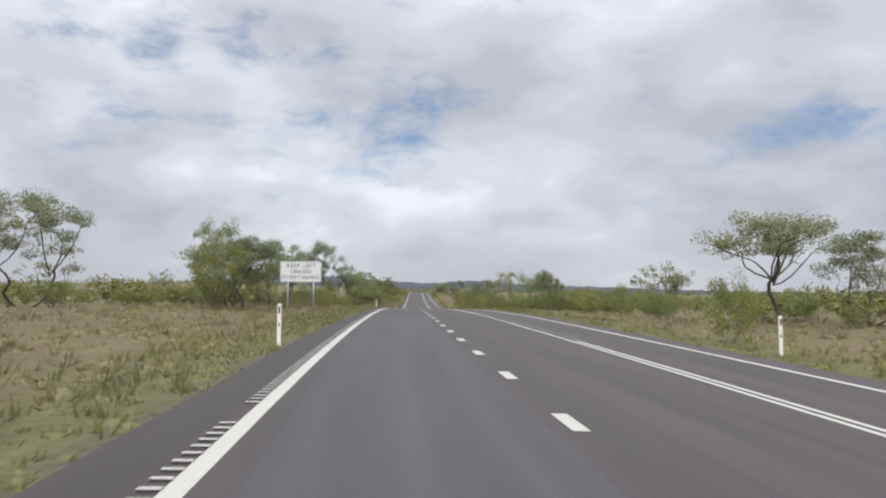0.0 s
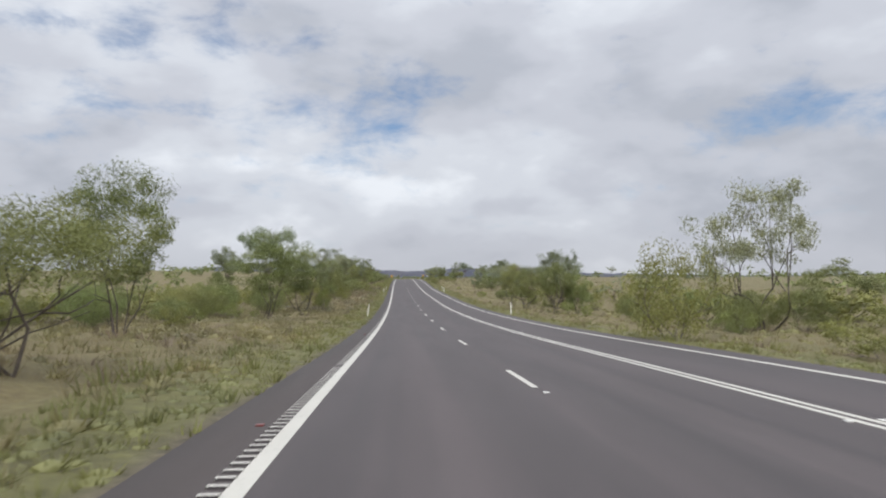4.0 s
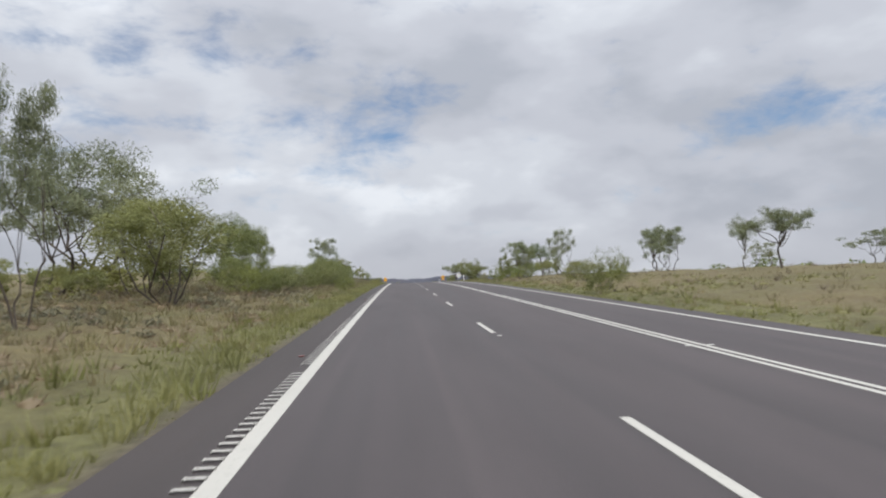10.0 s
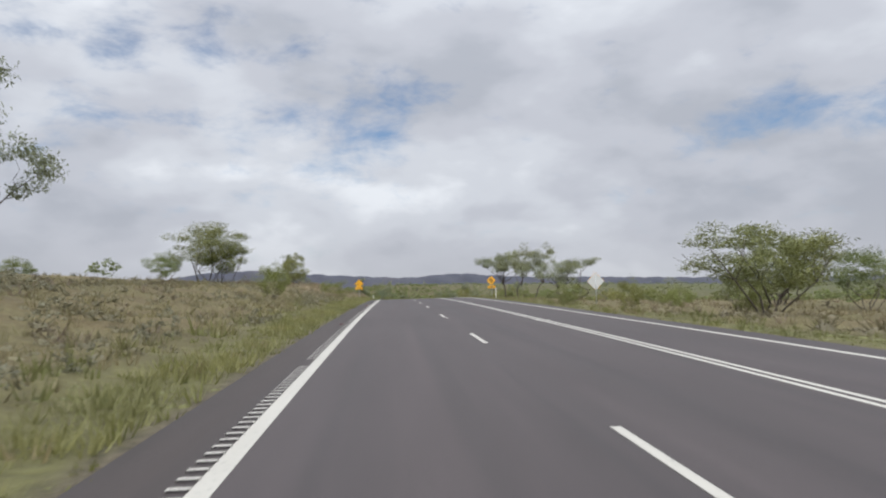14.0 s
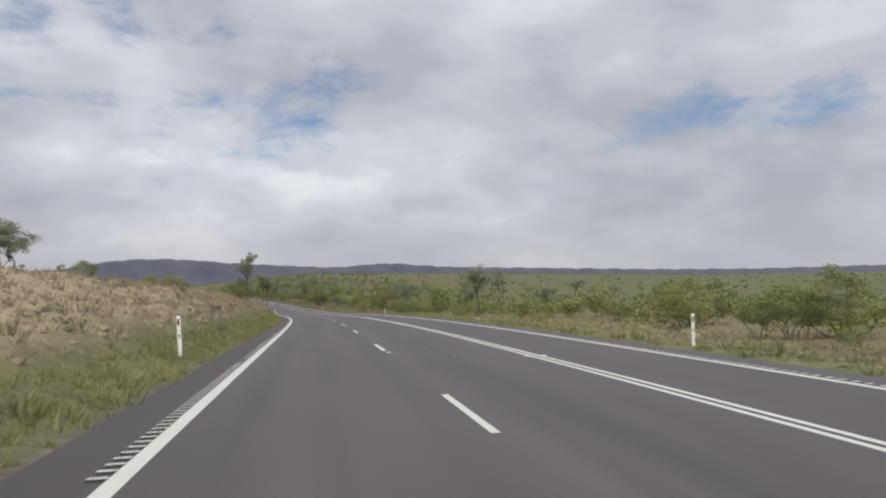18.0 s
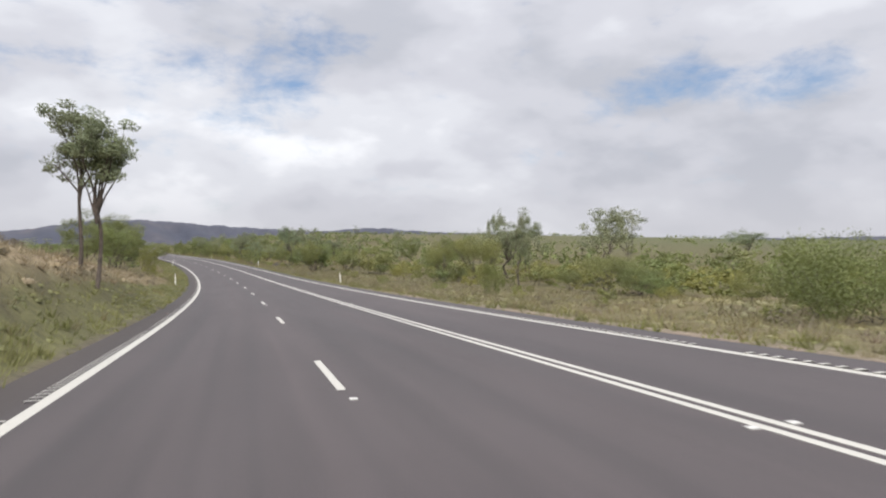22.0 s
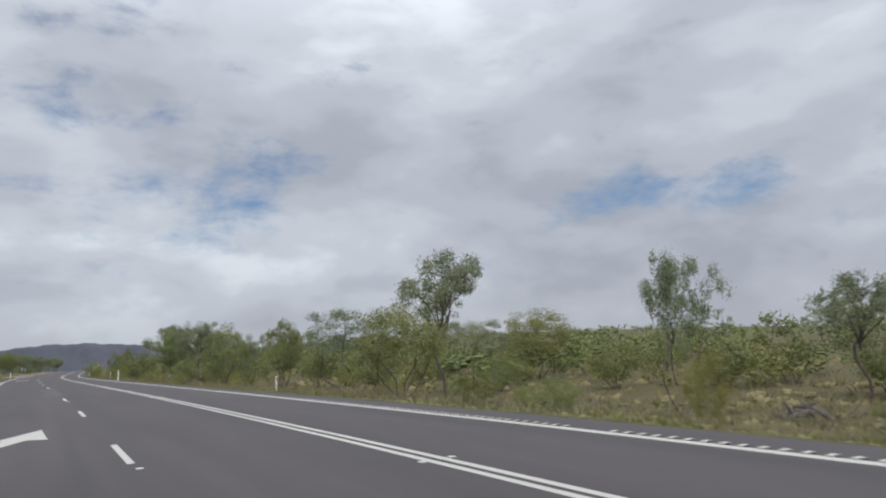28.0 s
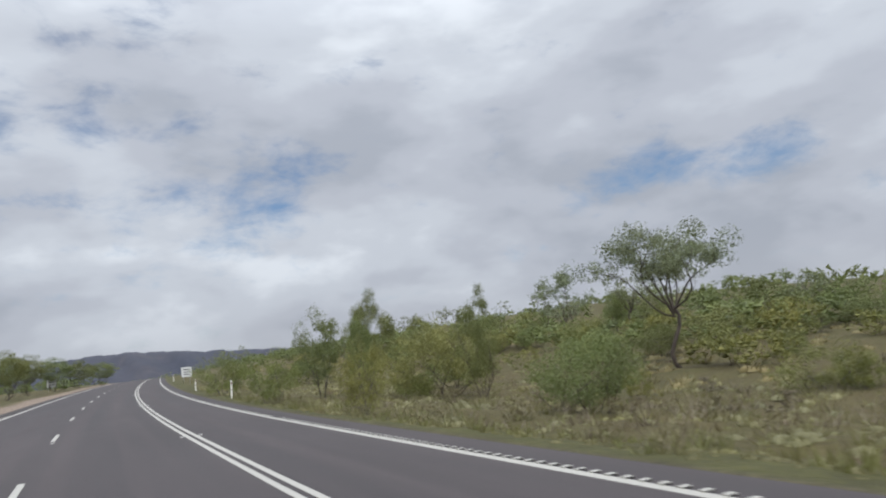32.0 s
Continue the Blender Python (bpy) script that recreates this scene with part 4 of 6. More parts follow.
KINDS = {
    "rocks": (1.2, 4, [lambda: heap_shape(1.2, 4, 9, .16), lambda: heap_shape(1.2, 4, 8, .16)], STONE, LEAF_GUM, "rock_heap", "heap of red-brown rocks and dirt", "rocks"),
    "mound": (1.5, 7, [lambda: heap_shape(1.5, 7, 7, .05)], RED_EARTH, LEAF_GUM, "earth_mound", "bare mound of reddish earth", "mound"),
    # kind: nominal height, width, makers, bark, leaf, object name, label, category
    "gum": (8, 7, [lambda: gum_shape(8, 7, 1, 68, 152, (0.185, 0.063), .40), lambda: gum_shape(8, 7, 3, 68, 149, (0.185, 0.063), .28), lambda: gum_shape(8, 7, 1, 64, 158, (0.185, 0.063), .46, spread=1.1),
                   lambda: gum_shape(8, 7, 2, 68, 149, (0.178, 0.059), .34), lambda: gum_shape(8, 7, 2, 66, 152, (0.185, 0.063), .38, lean=.5), lambda: gum_shape(8, 7, 4, 70, 145, (0.178, 0.059), .26)],
            BARK, LEAF_GUM, "gum_tree", "eucalyptus with dark forked trunk and open crown", "tree"),
    "slender": (9, 3, [lambda: gum_shape(9, 3, 1, 48, 121, (0.178, 0.059), .40, narrow=True), lambda: gum_shape(9, 3, 1, 46, 126, (0.178, 0.059), .44, narrow=True)],
                BARK, LEAF_GUM, "gum_tree", "slender eucalyptus with narrow crown", "tree"),
    "leaning": (8, 7, [lambda: gum_shape(8, 7, 2, 84, 184, (0.185, 0.059), .40, spread=.9, lean=.6)], BARK, LEAF_GUM, "gum_tree", "leaning eucalyptus with dark forked trunk and drooping crown", "tree"),
    "bush": (4, 4.4, [lambda: bush_shape(4, 4.4, 48, 178, (0.141, 0.037), .14), lambda: bush_shape(4, 4.4, 46, 184, (0.141, 0.037), .22), lambda: bush_shape(4, 4.4, 50, 178, (0.141, 0.037), .08), lambda: bush_shape(4, 4.4, 46, 184, (0.141, 0.037), .28)],
             BARK, LEAF_BUSH, "wattle_bush", "rounded olive wattle bush with dark stems", "bush"),
    "tall": (6.5, 5.2, [lambda: bush_shape(6.5, 5.2, 74, 238, (0.141, 0.037), .24, stem_r=.014), lambda: bush_shape(6.5, 5.2, 76, 231, (0.141, 0.037), .3, stem_r=.014, stems=4)],
             BARK, LEAF_BUSH, "wattle_tree", "tall olive wattle with dark stems", "tree"),
    "flat": (3.2, 5.5, [lambda: bush_shape(3.2, 5.5, 60, 269, (0.105, 0.023), .36, True, stem_r=.028, stems=7), lambda: bush_shape(3.2, 5.5, 58, 274, (0.105, 0.023), .42, True, stem_r=.028, stems=6)],
             BARK, LEAF_BUSH, "wattle_tree", "flat-topped wattle with dark branching stems", "tree"),
    "shrub": (1.7, 3.2, [lambda: bush_shape(1.7, 3.2, 30, 160, (0.105, 0.024), .0, False, -.5), lambda: bush_shape(1.7, 3.2, 28, 167, (0.105, 0.024), .04, False, -.4), lambda: bush_shape(1.7, 3.2, 32, 155, (0.102, 0.024), .0, False, -.6)],
              DEADWOOD, LEAF_SHRUB, "shrub", "low yellow-green shrub", "shrub"),
    "thicket": (2.6, 5, [lambda: bush_shape(2.6, 5, 64, 197, (0.120, 0.030), .0, False, -.2, stems=7, stem_r=.02), lambda: bush_shape(2.6, 5, 62, 202, (0.120, 0.030), .0, False, -.2, stems=7, stem_r=.02)],
                BARK, LEAF_BUSH, "thicket", "dense dark olive wattle thicket", "bush"),
    "dead": (7, 3, [lambda: dead_shape(7, 3), lambda: dead_shape(7, 3)], DEADWOOD, LEAF_GUM, "dead_tree", "bare grey dead tree with broken branches", "tree"),
    "deadwood": (.9, 4, [lambda: log_shape(.9, 4)], DEADWOOD, LEAF_GUM, "fallen_branch", "heap of fallen dark branches", "branches"),
    "rusty": (4, 4.4, [lambda: gum_shape(4, 4.4, 4, 46, 152, (0.118, 0.041), .2, spread=1.1)], BARK, LEAF_RUSTY, "dying_bush", "dying many-stemmed bush with rusty pink leaves", "bush"),
    # the same plants in fewer, larger leaf sprays, for those farther from the road
    "far_gum": (8, 7, [lambda: gum_shape(8, 7, 1, 56, 60, (.27, .10), .38), lambda: gum_shape(8, 7, 2, 56, 60, (.27, .10), .3), lambda: gum_shape(8, 7, 3, 56, 60, (.27, .10), .26)],
                BARK, LEAF_GUM, "gum_tree", "distant eucalyptus with dark trunk and open crown", "tree"),
    "far_bush": (4, 4.4, [lambda: bush_shape(4, 4.4, 36, 60, (.22, .085), .1, stems=3), lambda: bush_shape(4, 4.4, 36, 60, (.22, .085), .2, stems=3), lambda: bush_shape(4, 4.4, 38, 58, (.22, .085), .05, stems=3)],
                 BARK, LEAF_BUSH, "wattle_bush", "distant rounded olive wattle bush", "bush"),
    "far_shrub": (1.7, 3.2, [lambda: bush_shape(1.7, 3.2, 22, 46, (0.178, 0.063), 0, False, -.5, stems=2), lambda: bush_shape(1.7, 3.2, 24, 44, (0.178, 0.063), 0, False, -.5, stems=2)],
                  DEADWOOD, LEAF_SHRUB, "shrub", "low olive shrub", "shrub"),
}
PROTO = {}
COUNT = {}


def grow(kind, s, d, h, w, turn=None, form=None):
    if kind == "bush" and h > 5:
        kind = "tall"
    if abs(d) > 29 and "far_" + kind in KINDS:
        kind = "far_" + kind
    H, W, makers, bark, leaf, name, label, cat = KINDS[kind]
    COUNT[kind] = COUNT.get(kind, -1) + 1
    v = COUNT[kind] % len(makers) if form is None else form
    x, y = along(s, d)
    turn = rng.uniform(0, 360) if turn is None else turn
    if kind == "leaning":
        turn = 180 + math.degrees(float(np.interp(s, SS, PSI)))
    size = (w / W, w / W, h / H)
    m = pose(float(x), float(y), float(land(s, d)) - .03, 0, 0, turn)
    if (kind, v) not in PROTO:
        root = new(name)
        trunk, crown = makers[v]()
        if kind == "deadwood":
            for piece in trunk:
                part("log", mesh_of("log", *piece, bark, flat=False), root, "weathered fallen limb")
            part("twigs", mesh_of("twigs", *crown, bark), root, "broken dry twigs", kind="stuff")
            trunk = crown = None
        if trunk:
            part({"deadwood": "log", "rocks": "boulders", "mound": "earth"}.get(kind, "trunk"), mesh_of("trunk", *trunk, bark, flat=False), root, "" if kind in ("rocks", "mound") else "branching woody stem")
        if crown:
            part("crown", mesh_of("crown", *crown, leaf), root, "small leaves in loose clumps")
        root.matrix_basis = m @ Matrix.Diagonal((*size, 1))
        PROTO[kind, v] = root
    else:
        p = PROTO[kind, v]
        root = copy_thing(p, m @ Matrix.Diagonal((*(a / b for a, b in zip(size, p.scale)), 1)))
    where = "on the roadside bank" if d < 0 and 430 < s < 650 else "in dry grass" if h < 4 else "over low scrub"
    tagged(root, ("small " if h < .55 * H else "large " if h > 1.25 * H else "") + (label + " " + where if len((label + " " + where).split()) < 12 else label), cat)
    return root


grow('shrub', 20.2, 8.6, 2.3, 2.1)
grow('gum', 31.2, 16.3, 6.0, 6.7)
grow('gum', 32.8, 22.0, 5.1, 5.2)
grow('bush', 41.5, -13.1, 4.7, 4.0)
grow('gum', 45.8, -12.7, 5.1, 6.1)
grow('gum', 47.3, -27.7, 8.6, 8.3)
grow('bush', 47.7, -13.7, 5.0, 8.0)
grow('shrub', 49.2, 14.9, 1.7, 4.1)
grow('shrub', 51.7, -10.6, 1.0, 2.9)
grow('shrub', 52.8, 13.2, 1.7, 4.4)
grow('gum', 55.7, -16.0, 7.2, 4.4)
grow('shrub', 58.3, -8.5, 1.9, 2.7)
grow('shrub', 60.5, 8.6, 2.0, 3.2)
grow('gum', 62.0, -14.1, 6.0, 6.8)
grow('shrub', 65.5, -11.2, 1.1, 2.6)
grow('gum', 67.8, -13.0, 5.7, 3.8)
grow('shrub', 68.6, -9.7, 2.1, 2.7)
grow('shrub', 68.6, 16.7, 1.9, 5.0)
grow('gum', 72.8, -16.0, 6.2, 1.9)
grow('shrub', 73.9, 8.5, 1.9, 2.8)
grow('gum', 75.0, 14.6, 4.6, 3.2)
grow('bush', 75.2, 15.6, 3.5, 3.2)
grow('shrub', 79.5, 14.9, 2.1, 4.2)
grow('gum', 81.9, 31.9, 5.2, 3.9)
grow('bush', 84.8, -19.9, 4.2, 4.1)
grow('shrub', 86.1, 8.6, 2.1, 3.6)
grow('gum', 90.0, -13.4, 8.9, 6.4)
grow('shrub', 90.9, 9.4, 1.9, 2.3)
grow('shrub', 93.0, -10.1, 1.8, 2.6)
grow('shrub', 94.4, 8.5, 2.1, 2.3)
grow('flat', 96.0, 17.0, 6.0, 6.0)
grow('dead', 101.3, -19.5, 6.6, 5.2)
grow('bush', 102.2, -16.3, 3.5, 5.3)
grow('shrub', 103.4, 10.0, 1.1, 2.7)
grow('dead', 109.9, 41.3, 8.0, 2.5)
grow('gum', 112.0, -11.9, 7.4, 4.3)
grow('flat', 114.6, -9.7, 3.5, 6.3)
grow('shrub', 119.4, 11.2, 1.5, 4.4)
grow('flat', 121.0, -18.7, 3.3, 6.7)
grow('bush', 125.4, -12.0, 6.2, 4.3)
grow('bush', 125.8, 28.3, 4.5, 6.6)
grow('shrub', 127.5, 8.5, 4.0, 5.0)
grow('gum', 138.0, 18.0, 8.9, 6.2)
grow('bush', 146.0, 27.8, 4.3, 7.2)
grow('bush', 150.4, -12.0, 6.2, 5.2)
grow('bush', 165.4, 12.6, 5.0, 4.6)
grow('bush', 166.3, 15.1, 4.6, 3.7)
grow('bush', 167.6, -12.0, 6.2, 8.0)
grow('shrub', 171.2, -10.1, 2.6, 2.2)
grow('bush', 177.2, 12.0, 4.8, 3.8)
grow('shrub', 178.1, -11.7, 2.9, 4.1)
grow('bush', 180.4, -22.7, 4.7, 4.4)
grow('gum', 181.3, -17.8, 10.2, 7.4)
grow('gum', 183.0, 16.8, 7.4, 5.7)
grow('bush', 185.7, 12.1, 5.2, 4.6)
grow('bush', 187.4, 17.5, 5.0, 3.5)
grow('shrub', 189.3, -20.8, 1.9, 3.9)
grow('gum', 190.2, -24.4, 7.3, 4.9)
grow('gum', 197.0, 15.7, 5.9, 8.0)
grow('shrub', 198.6, -10.3, 2.5, 3.0)
grow('gum', 199.9, 21.8, 7.8, 4.3)
grow('bush', 204.9, 23.1, 3.8, 6.1)
grow('gum', 208.0, -16.1, 7.6, 5.3)
grow('bush', 212.2, -14.1, 4.6, 3.2)
grow('gum', 213.0, -13.6, 6.8, 3.2)
grow('bush', 221.9, 24.2, 2.0, 3.5)
grow('bush', 222.3, -14.0, 4.2, 4.6)
grow('rusty', 223.5, 20.6, 5.3, 5.5)
grow('dead', 226.0, -16.5, 7.6, 4.0)
grow('bush', 229.5, -14.5, 4.9, 7.0)
grow('dead', 231.5, -17.0, 7.2, 3.4)
grow('gum', 231.0, 12.9, 4.5, 2.6)
grow('gum', 233.9, 22.8, 5.3, 3.8)
grow('bush', 234.1, 24.3, 5.1, 6.3)
grow('gum', 234.9, 19.6, 6.5, 7.1)
grow('thicket', 235.0, -13.6, 2.6, 5.7)
grow('bush', 236.0, -16.3, 6.2, 8.0)
grow('bush', 242.3, 15.1, 3.0, 3.4)
grow('bush', 245.6, -16.9, 5.2, 3.2)
grow('gum', 246.9, 22.0, 5.2, 8.9)
grow('shrub', 251.3, -7.9, 0.8, 2.2)
grow('thicket', 254.8, -10.8, 2.3, 5.2)
grow('thicket', 247.5, -12.0, 2.2, 5.0)
grow('shrub', 251.0, -9.0, 1.3, 3.0)
grow('bush', 255.7, 19.2, 3.5, 5.5)
grow('flat', 257.9, -6.6, 2.2, 4.3)
grow('gum', 259.4, -18.4, 5.4, 7.0)
grow('bush', 264.1, 23.4, 4.1, 6.5)
grow('shrub', 264.4, 12.4, 0.8, 1.8)
grow('bush', 271.6, 22.0, 4.8, 7.4)
grow('thicket', 278.6, -14.4, 2.4, 7.2)
grow('gum', 280.0, -16.7, 8.6, 9.4)
grow('gum', 283.3, -12.0, 6.9, 2.6)
grow('gum', 283.7, -27.8, 6.8, 5.3)
grow('bush', 289.8, 31.2, 5.1, 8.0)
grow('gum', 291.2, 22.0, 4.9, 2.7)
grow('bush', 294.5, -12.0, 5.0, 7.0)
grow('gum', 299.4, 31.4, 3.5, 4.1)
grow('shrub', 299.5, 8.5, 2.4, 3.2)
grow('bush', 302.5, -15.5, 5.4, 7.0)
grow('shrub', 306.5, -11.5, 1.9, 4.0)
grow('gum', 305.3, -21.6, 7.4, 8.3)
grow('gum', 307.0, 38.4, 2.4, 3.4)
grow('thicket', 308.5, -10.7, 1.9, 3.0)
grow('bush', 312.0, -12.2, 4.5, 3.6)
grow('gum', 312.6, -23.1, 10.8, 11.0)
grow('thicket', 312.8, -11.1, 1.8, 5.5)
grow('shrub', 314.9, -6.2, 1.3, 1.9)
grow('gum', 318.0, 29.0, 5.4, 5.7)
grow('shrub', 319.0, 15.5, 1.4, 2.9)
grow('bush', 320.5, 13.1, 1.9, 3.3)
grow('thicket', 324.8, -9.7, 2.6, 6.9)
grow('bush', 325.4, -17.3, 6.2, 8.0)
grow('gum', 328.0, 31.3, 5.7, 3.0)
grow('shrub', 328.1, 14.6, 1.6, 3.3)
grow('thicket', 336.1, -9.7, 2.9, 4.8)
grow('shrub', 337.1, -7.9, 1.0, 2.3)
grow('gum', 337.4, 27.6, 5.2, 4.5)
grow('shrub', 338.1, 8.6, 1.9, 2.4)
grow('thicket', 339.4, -10.2, 2.9, 4.6)
grow('bush', 340.2, 12.4, 1.9, 2.5)
grow('gum', 344.2, -20.7, 7.0, 4.1)
grow('thicket', 344.4, -11.3, 2.9, 5.7)
grow('gum', 346.8, 12.8, 5.0, 3.9)
grow('gum', 347.4, -18.9, 6.3, 3.9)
grow('bush', 349.3, 13.6, 4.6, 3.6)
grow('thicket', 350.6, -11.6, 2.7, 5.9)
grow('thicket', 351.5, -10.1, 2.3, 6.0)
grow('gum', 353.0, 19.5, 6.5, 4.0)
grow('gum', 353.1, 63.6, 5.2, 7.4)
grow('shrub', 353.2, 13.5, 1.0, 2.2)
grow('bush', 364.7, 13.6, 4.1, 2.8)
grow('gum', 367.9, -28.3, 6.3, 5.5)
grow('gum', 371.3, 39.7, 7.3, 5.8)
grow('bush', 372.0, 23.2, 2.5, 1.5)
grow('shrub', 372.6, 11.5, 1.3, 2.0)
grow('gum', 373.5, 40.0, 8.5, 5.8)
grow('shrub', 373.8, -5.9, 1.0, 1.8)
grow('shrub', 374.3, 16.9, 1.4, 3.4)
grow('gum', 374.6, 59.6, 5.2, 5.2)
grow('flat', 381.5, 23.2, 3.4, 4.4)
grow('bush', 382.6, -17.8, 1.6, 2.6)
grow('shrub', 387.6, -17.4, 1.2, 3.3)
grow('flat', 390.2, 22.6, 3.6, 6.3)
grow('gum', 395.0, -16.6, 7.8, 6.8)
grow('shrub', 395.1, 17.1, 1.5, 2.6)
grow('bush', 397.9, 12.1, 3.8, 6.5)
grow('bush', 398.9, -19.1, 2.4, 4.0)
grow('shrub', 400.0, 12.5, 1.8, 2.8)
grow('shrub', 403.4, 8.7, 1.6, 1.6)
grow('gum', 404.0, 27.7, 7.9, 6.3)
grow('bush', 405.8, 22.0, 3.3, 4.1)
grow('shrub', 410.4, 14.1, 1.4, 2.1)
grow('bush', 412.4, -38.6, 2.4, 3.8)
grow('shrub', 415.1, 9.1, 1.7, 2.3)
grow('bush', 415.4, 23.0, 4.5, 7.6)
grow('shrub', 416.3, -9.7, 2.4, 2.8)
grow('shrub', 416.3, 15.7, 1.4, 3.5)
grow('mound', 422.0, -41.8, 1.7, 7.0)
grow('bush', 424.0, -39.0, 3.8, 6.4)
grow('bush', 427.6, -15.5, 3.6, 4.0)
grow('bush', 427.9, -16.9, 5.1, 7.2)
grow('gum', 440.9, 39.0, 7.2, 8.0)
grow('bush', 448.3, -12.9, 3.5, 3.7)
grow('shrub', 448.6, -8.5, 1.7, 4.3)
grow('gum', 455.0, 19.9, 5.6, 9.1)
grow('shrub', 472.8, 8.6, 1.7, 2.4)
grow('bush', 474.7, -11.2, 0.9, 1.5)
grow('gum', 478.0, 18.8, 9.1, 8.6)
grow('gum', 480.8, -18.2, 5.2, 4.5)
grow('bush', 481.3, -20.9, 2.7, 1.9)
grow('gum', 483.0, 16.3, 8.9, 8.6)
grow('bush', 487.9, -39.8, 5.7, 7.4)
grow('bush', 494.4, -66.7, 6.2, 6.9)
grow('rocks', 502.3, -16.6, 0.6, 1.4)
grow('bush', 502.5, -24.5, 1.1, 1.9)
grow('bush', 505.1, 22.2, 3.4, 4.9)
grow('bush', 506.6, 20.8, 2.7, 4.6)
grow('bush', 508.0, -24.5, 1.8, 3.1)
grow('rocks', 512.2, -18.9, 0.6, 3.8)
grow('bush', 513.6, -14.1, 0.6, 0.5)
grow('rocks', 514.6, -17.9, 0.6, 4.8)
grow('rocks', 517.2, -16.3, 0.6, 2.7)
grow('bush', 517.6, 21.8, 3.3, 5.1)
grow('gum', 524.1, -21.5, 4.3, 3.9)
grow('bush', 525.6, 29.2, 3.9, 6.6)
grow('bush', 535.5, -19.4, 2.2, 2.5)
grow('rocks', 535.8, -18.3, 0.8, 1.5)
grow('gum', 535.8, -24.8, 5.1, 4.7)
grow('bush', 546.5, -31.7, 6.0, 4.1)
grow('shrub', 549.1, 14.5, 2.0, 1.7)
grow('bush', 550.5, 41.2, 4.9, 7.0)
grow('bush', 555.9, 34.3, 4.3, 7.3)
grow('bush', 558.2, 14.3, 4.0, 2.9)
grow('bush', 559.4, 25.9, 2.2, 2.7)
grow('slender', 565.0, 21.0, 7.2, 3.1, form=1)
grow('slender', 571.0, -9.0, 7.0, 2.9, form=0)
grow('bush', 572.5, -10.2, 3.2, 3.0)
grow('shrub', 578.8, 25.0, 2.3, 5.0)
grow('gum', 580.6, 37.8, 5.2, 4.3)
grow('shrub', 587.2, 30.9, 2.2, 4.8)
grow('gum', 595.2, 28.9, 6.6, 4.5)
grow('bush', 598.9, -12.3, 0.8, 1.3)
grow('gum', 600.0, 30.9, 7.8, 4.1)
grow('thicket', 603.0, 19.0, 3.4, 6.0)
grow('flat', 603.5, -22.3, 4.2, 4.4)
grow('slender', 612.9, -7.0, 6.6, 2.9, form=0)
grow('slender', 612.2, -6.3, 6.9, 3.0, form=1)
grow('shrub', 624.3, 14.5, 2.4, 2.3)
grow('bush', 625.1, -28.4, 6.2, 6.2)
grow('shrub', 625.2, 29.6, 2.2, 5.0)
grow('flat', 629.3, 26.2, 3.0, 5.8)
grow('bush', 635.4, 44.2, 4.2, 7.2)
grow('bush', 643.8, -12.0, 4.3, 4.1)
grow('gum', 645.3, 26.4, 7.9, 4.1)
grow('bush', 645.6, 45.5, 3.7, 5.9)
grow('shrub', 647.7, 31.8, 1.5, 2.9)
grow('shrub', 649.2, 23.0, 1.5, 2.7)
grow('gum', 657.0, 34.4, 7.2, 4.2)
grow('bush', 658.2, -12.0, 4.8, 5.3)
grow('shrub', 660.8, -8.5, 3.6, 2.5)
grow('bush', 665.9, -12.0, 6.2, 6.1)
grow('flat', 663.4, 30.2, 6.3, 8.2)
grow('flat', 666.0, 25.8, 4.9, 4.6)
grow('gum', 667.2, 36.4, 7.7, 8.9)
grow('dead', 668.7, 27.8, 5.1, 1.5)
grow('shrub', 671.3, 27.3, 1.7, 2.9)
grow('gum', 673.0, 37.0, 9.9, 3.5)
grow('gum', 676.7, 61.0, 10.7, 10.9)
grow('bush', 677.5, -12.0, 5.7, 5.5)
grow('shrub', 681.2, 25.5, 2.2, 3.9)
grow('shrub', 685.3, 19.3, 1.1, 2.3)
grow('bush', 687.6, 34.0, 4.2, 7.2)
grow('gum', 695.8, 113.1, 7.6, 11.0)
grow('bush', 697.5, 15.4, 5.6, 4.2)
grow('bush', 698.3, 26.6, 4.9, 7.8)
grow('dead', 699.8, 24.5, 6.8, 0.9)
grow('gum', 703.4, 84.1, 11.3, 11.0)
grow('bush', 708.2, 55.6, 3.6, 6.2)
grow('bush', 709.5, 25.0, 3.7, 6.2)
grow('gum', 712.9, 19.3, 6.4, 5.5)
grow('bush', 714.2, 20.5, 6.2, 8.0)
grow('bush', 716.0, 8.8, 2.0, 1.3)
grow('bush', 716.4, 35.7, 4.3, 6.7)
grow('gum', 716.8, 54.3, 7.1, 3.3)
grow('bush', 717.6, 28.3, 3.5, 6.0)
grow('bush', 720.6, -12.0, 6.2, 7.0)
grow('gum', 723.0, 22.2, 7.6, 5.8, form=1)
grow('bush', 723.7, 71.2, 4.1, 6.9)
grow('bush', 726.3, 44.6, 5.9, 5.3)
grow('bush', 726.6, 21.9, 3.0, 3.1)
grow('bush', 727.0, 24.2, 3.5, 2.5)
grow('deadwood', 731.5, 10.6, 0.9, 2.1)
grow('gum', 733.2, 19.2, 9.1, 5.8, form=2)
grow('bush', 737.4, 10.9, 2.4, 3.0)
grow('bush', 740.9, 28.8, 3.9, 3.3)
grow('bush', 741.5, 29.2, 3.4, 4.7)
grow('bush', 742.2, 23.0, 4.0, 3.6)
grow('deadwood', 742.2, 18.9, 1.2, 3.1)
grow('bush', 744.5, 26.8, 2.2, 2.8)
grow('bush', 745.5, 30.4, 4.5, 4.1)
grow('bush', 749.7, 66.4, 6.2, 8.0)
grow('deadwood', 750.2, 20.8, 1.2, 3.4)
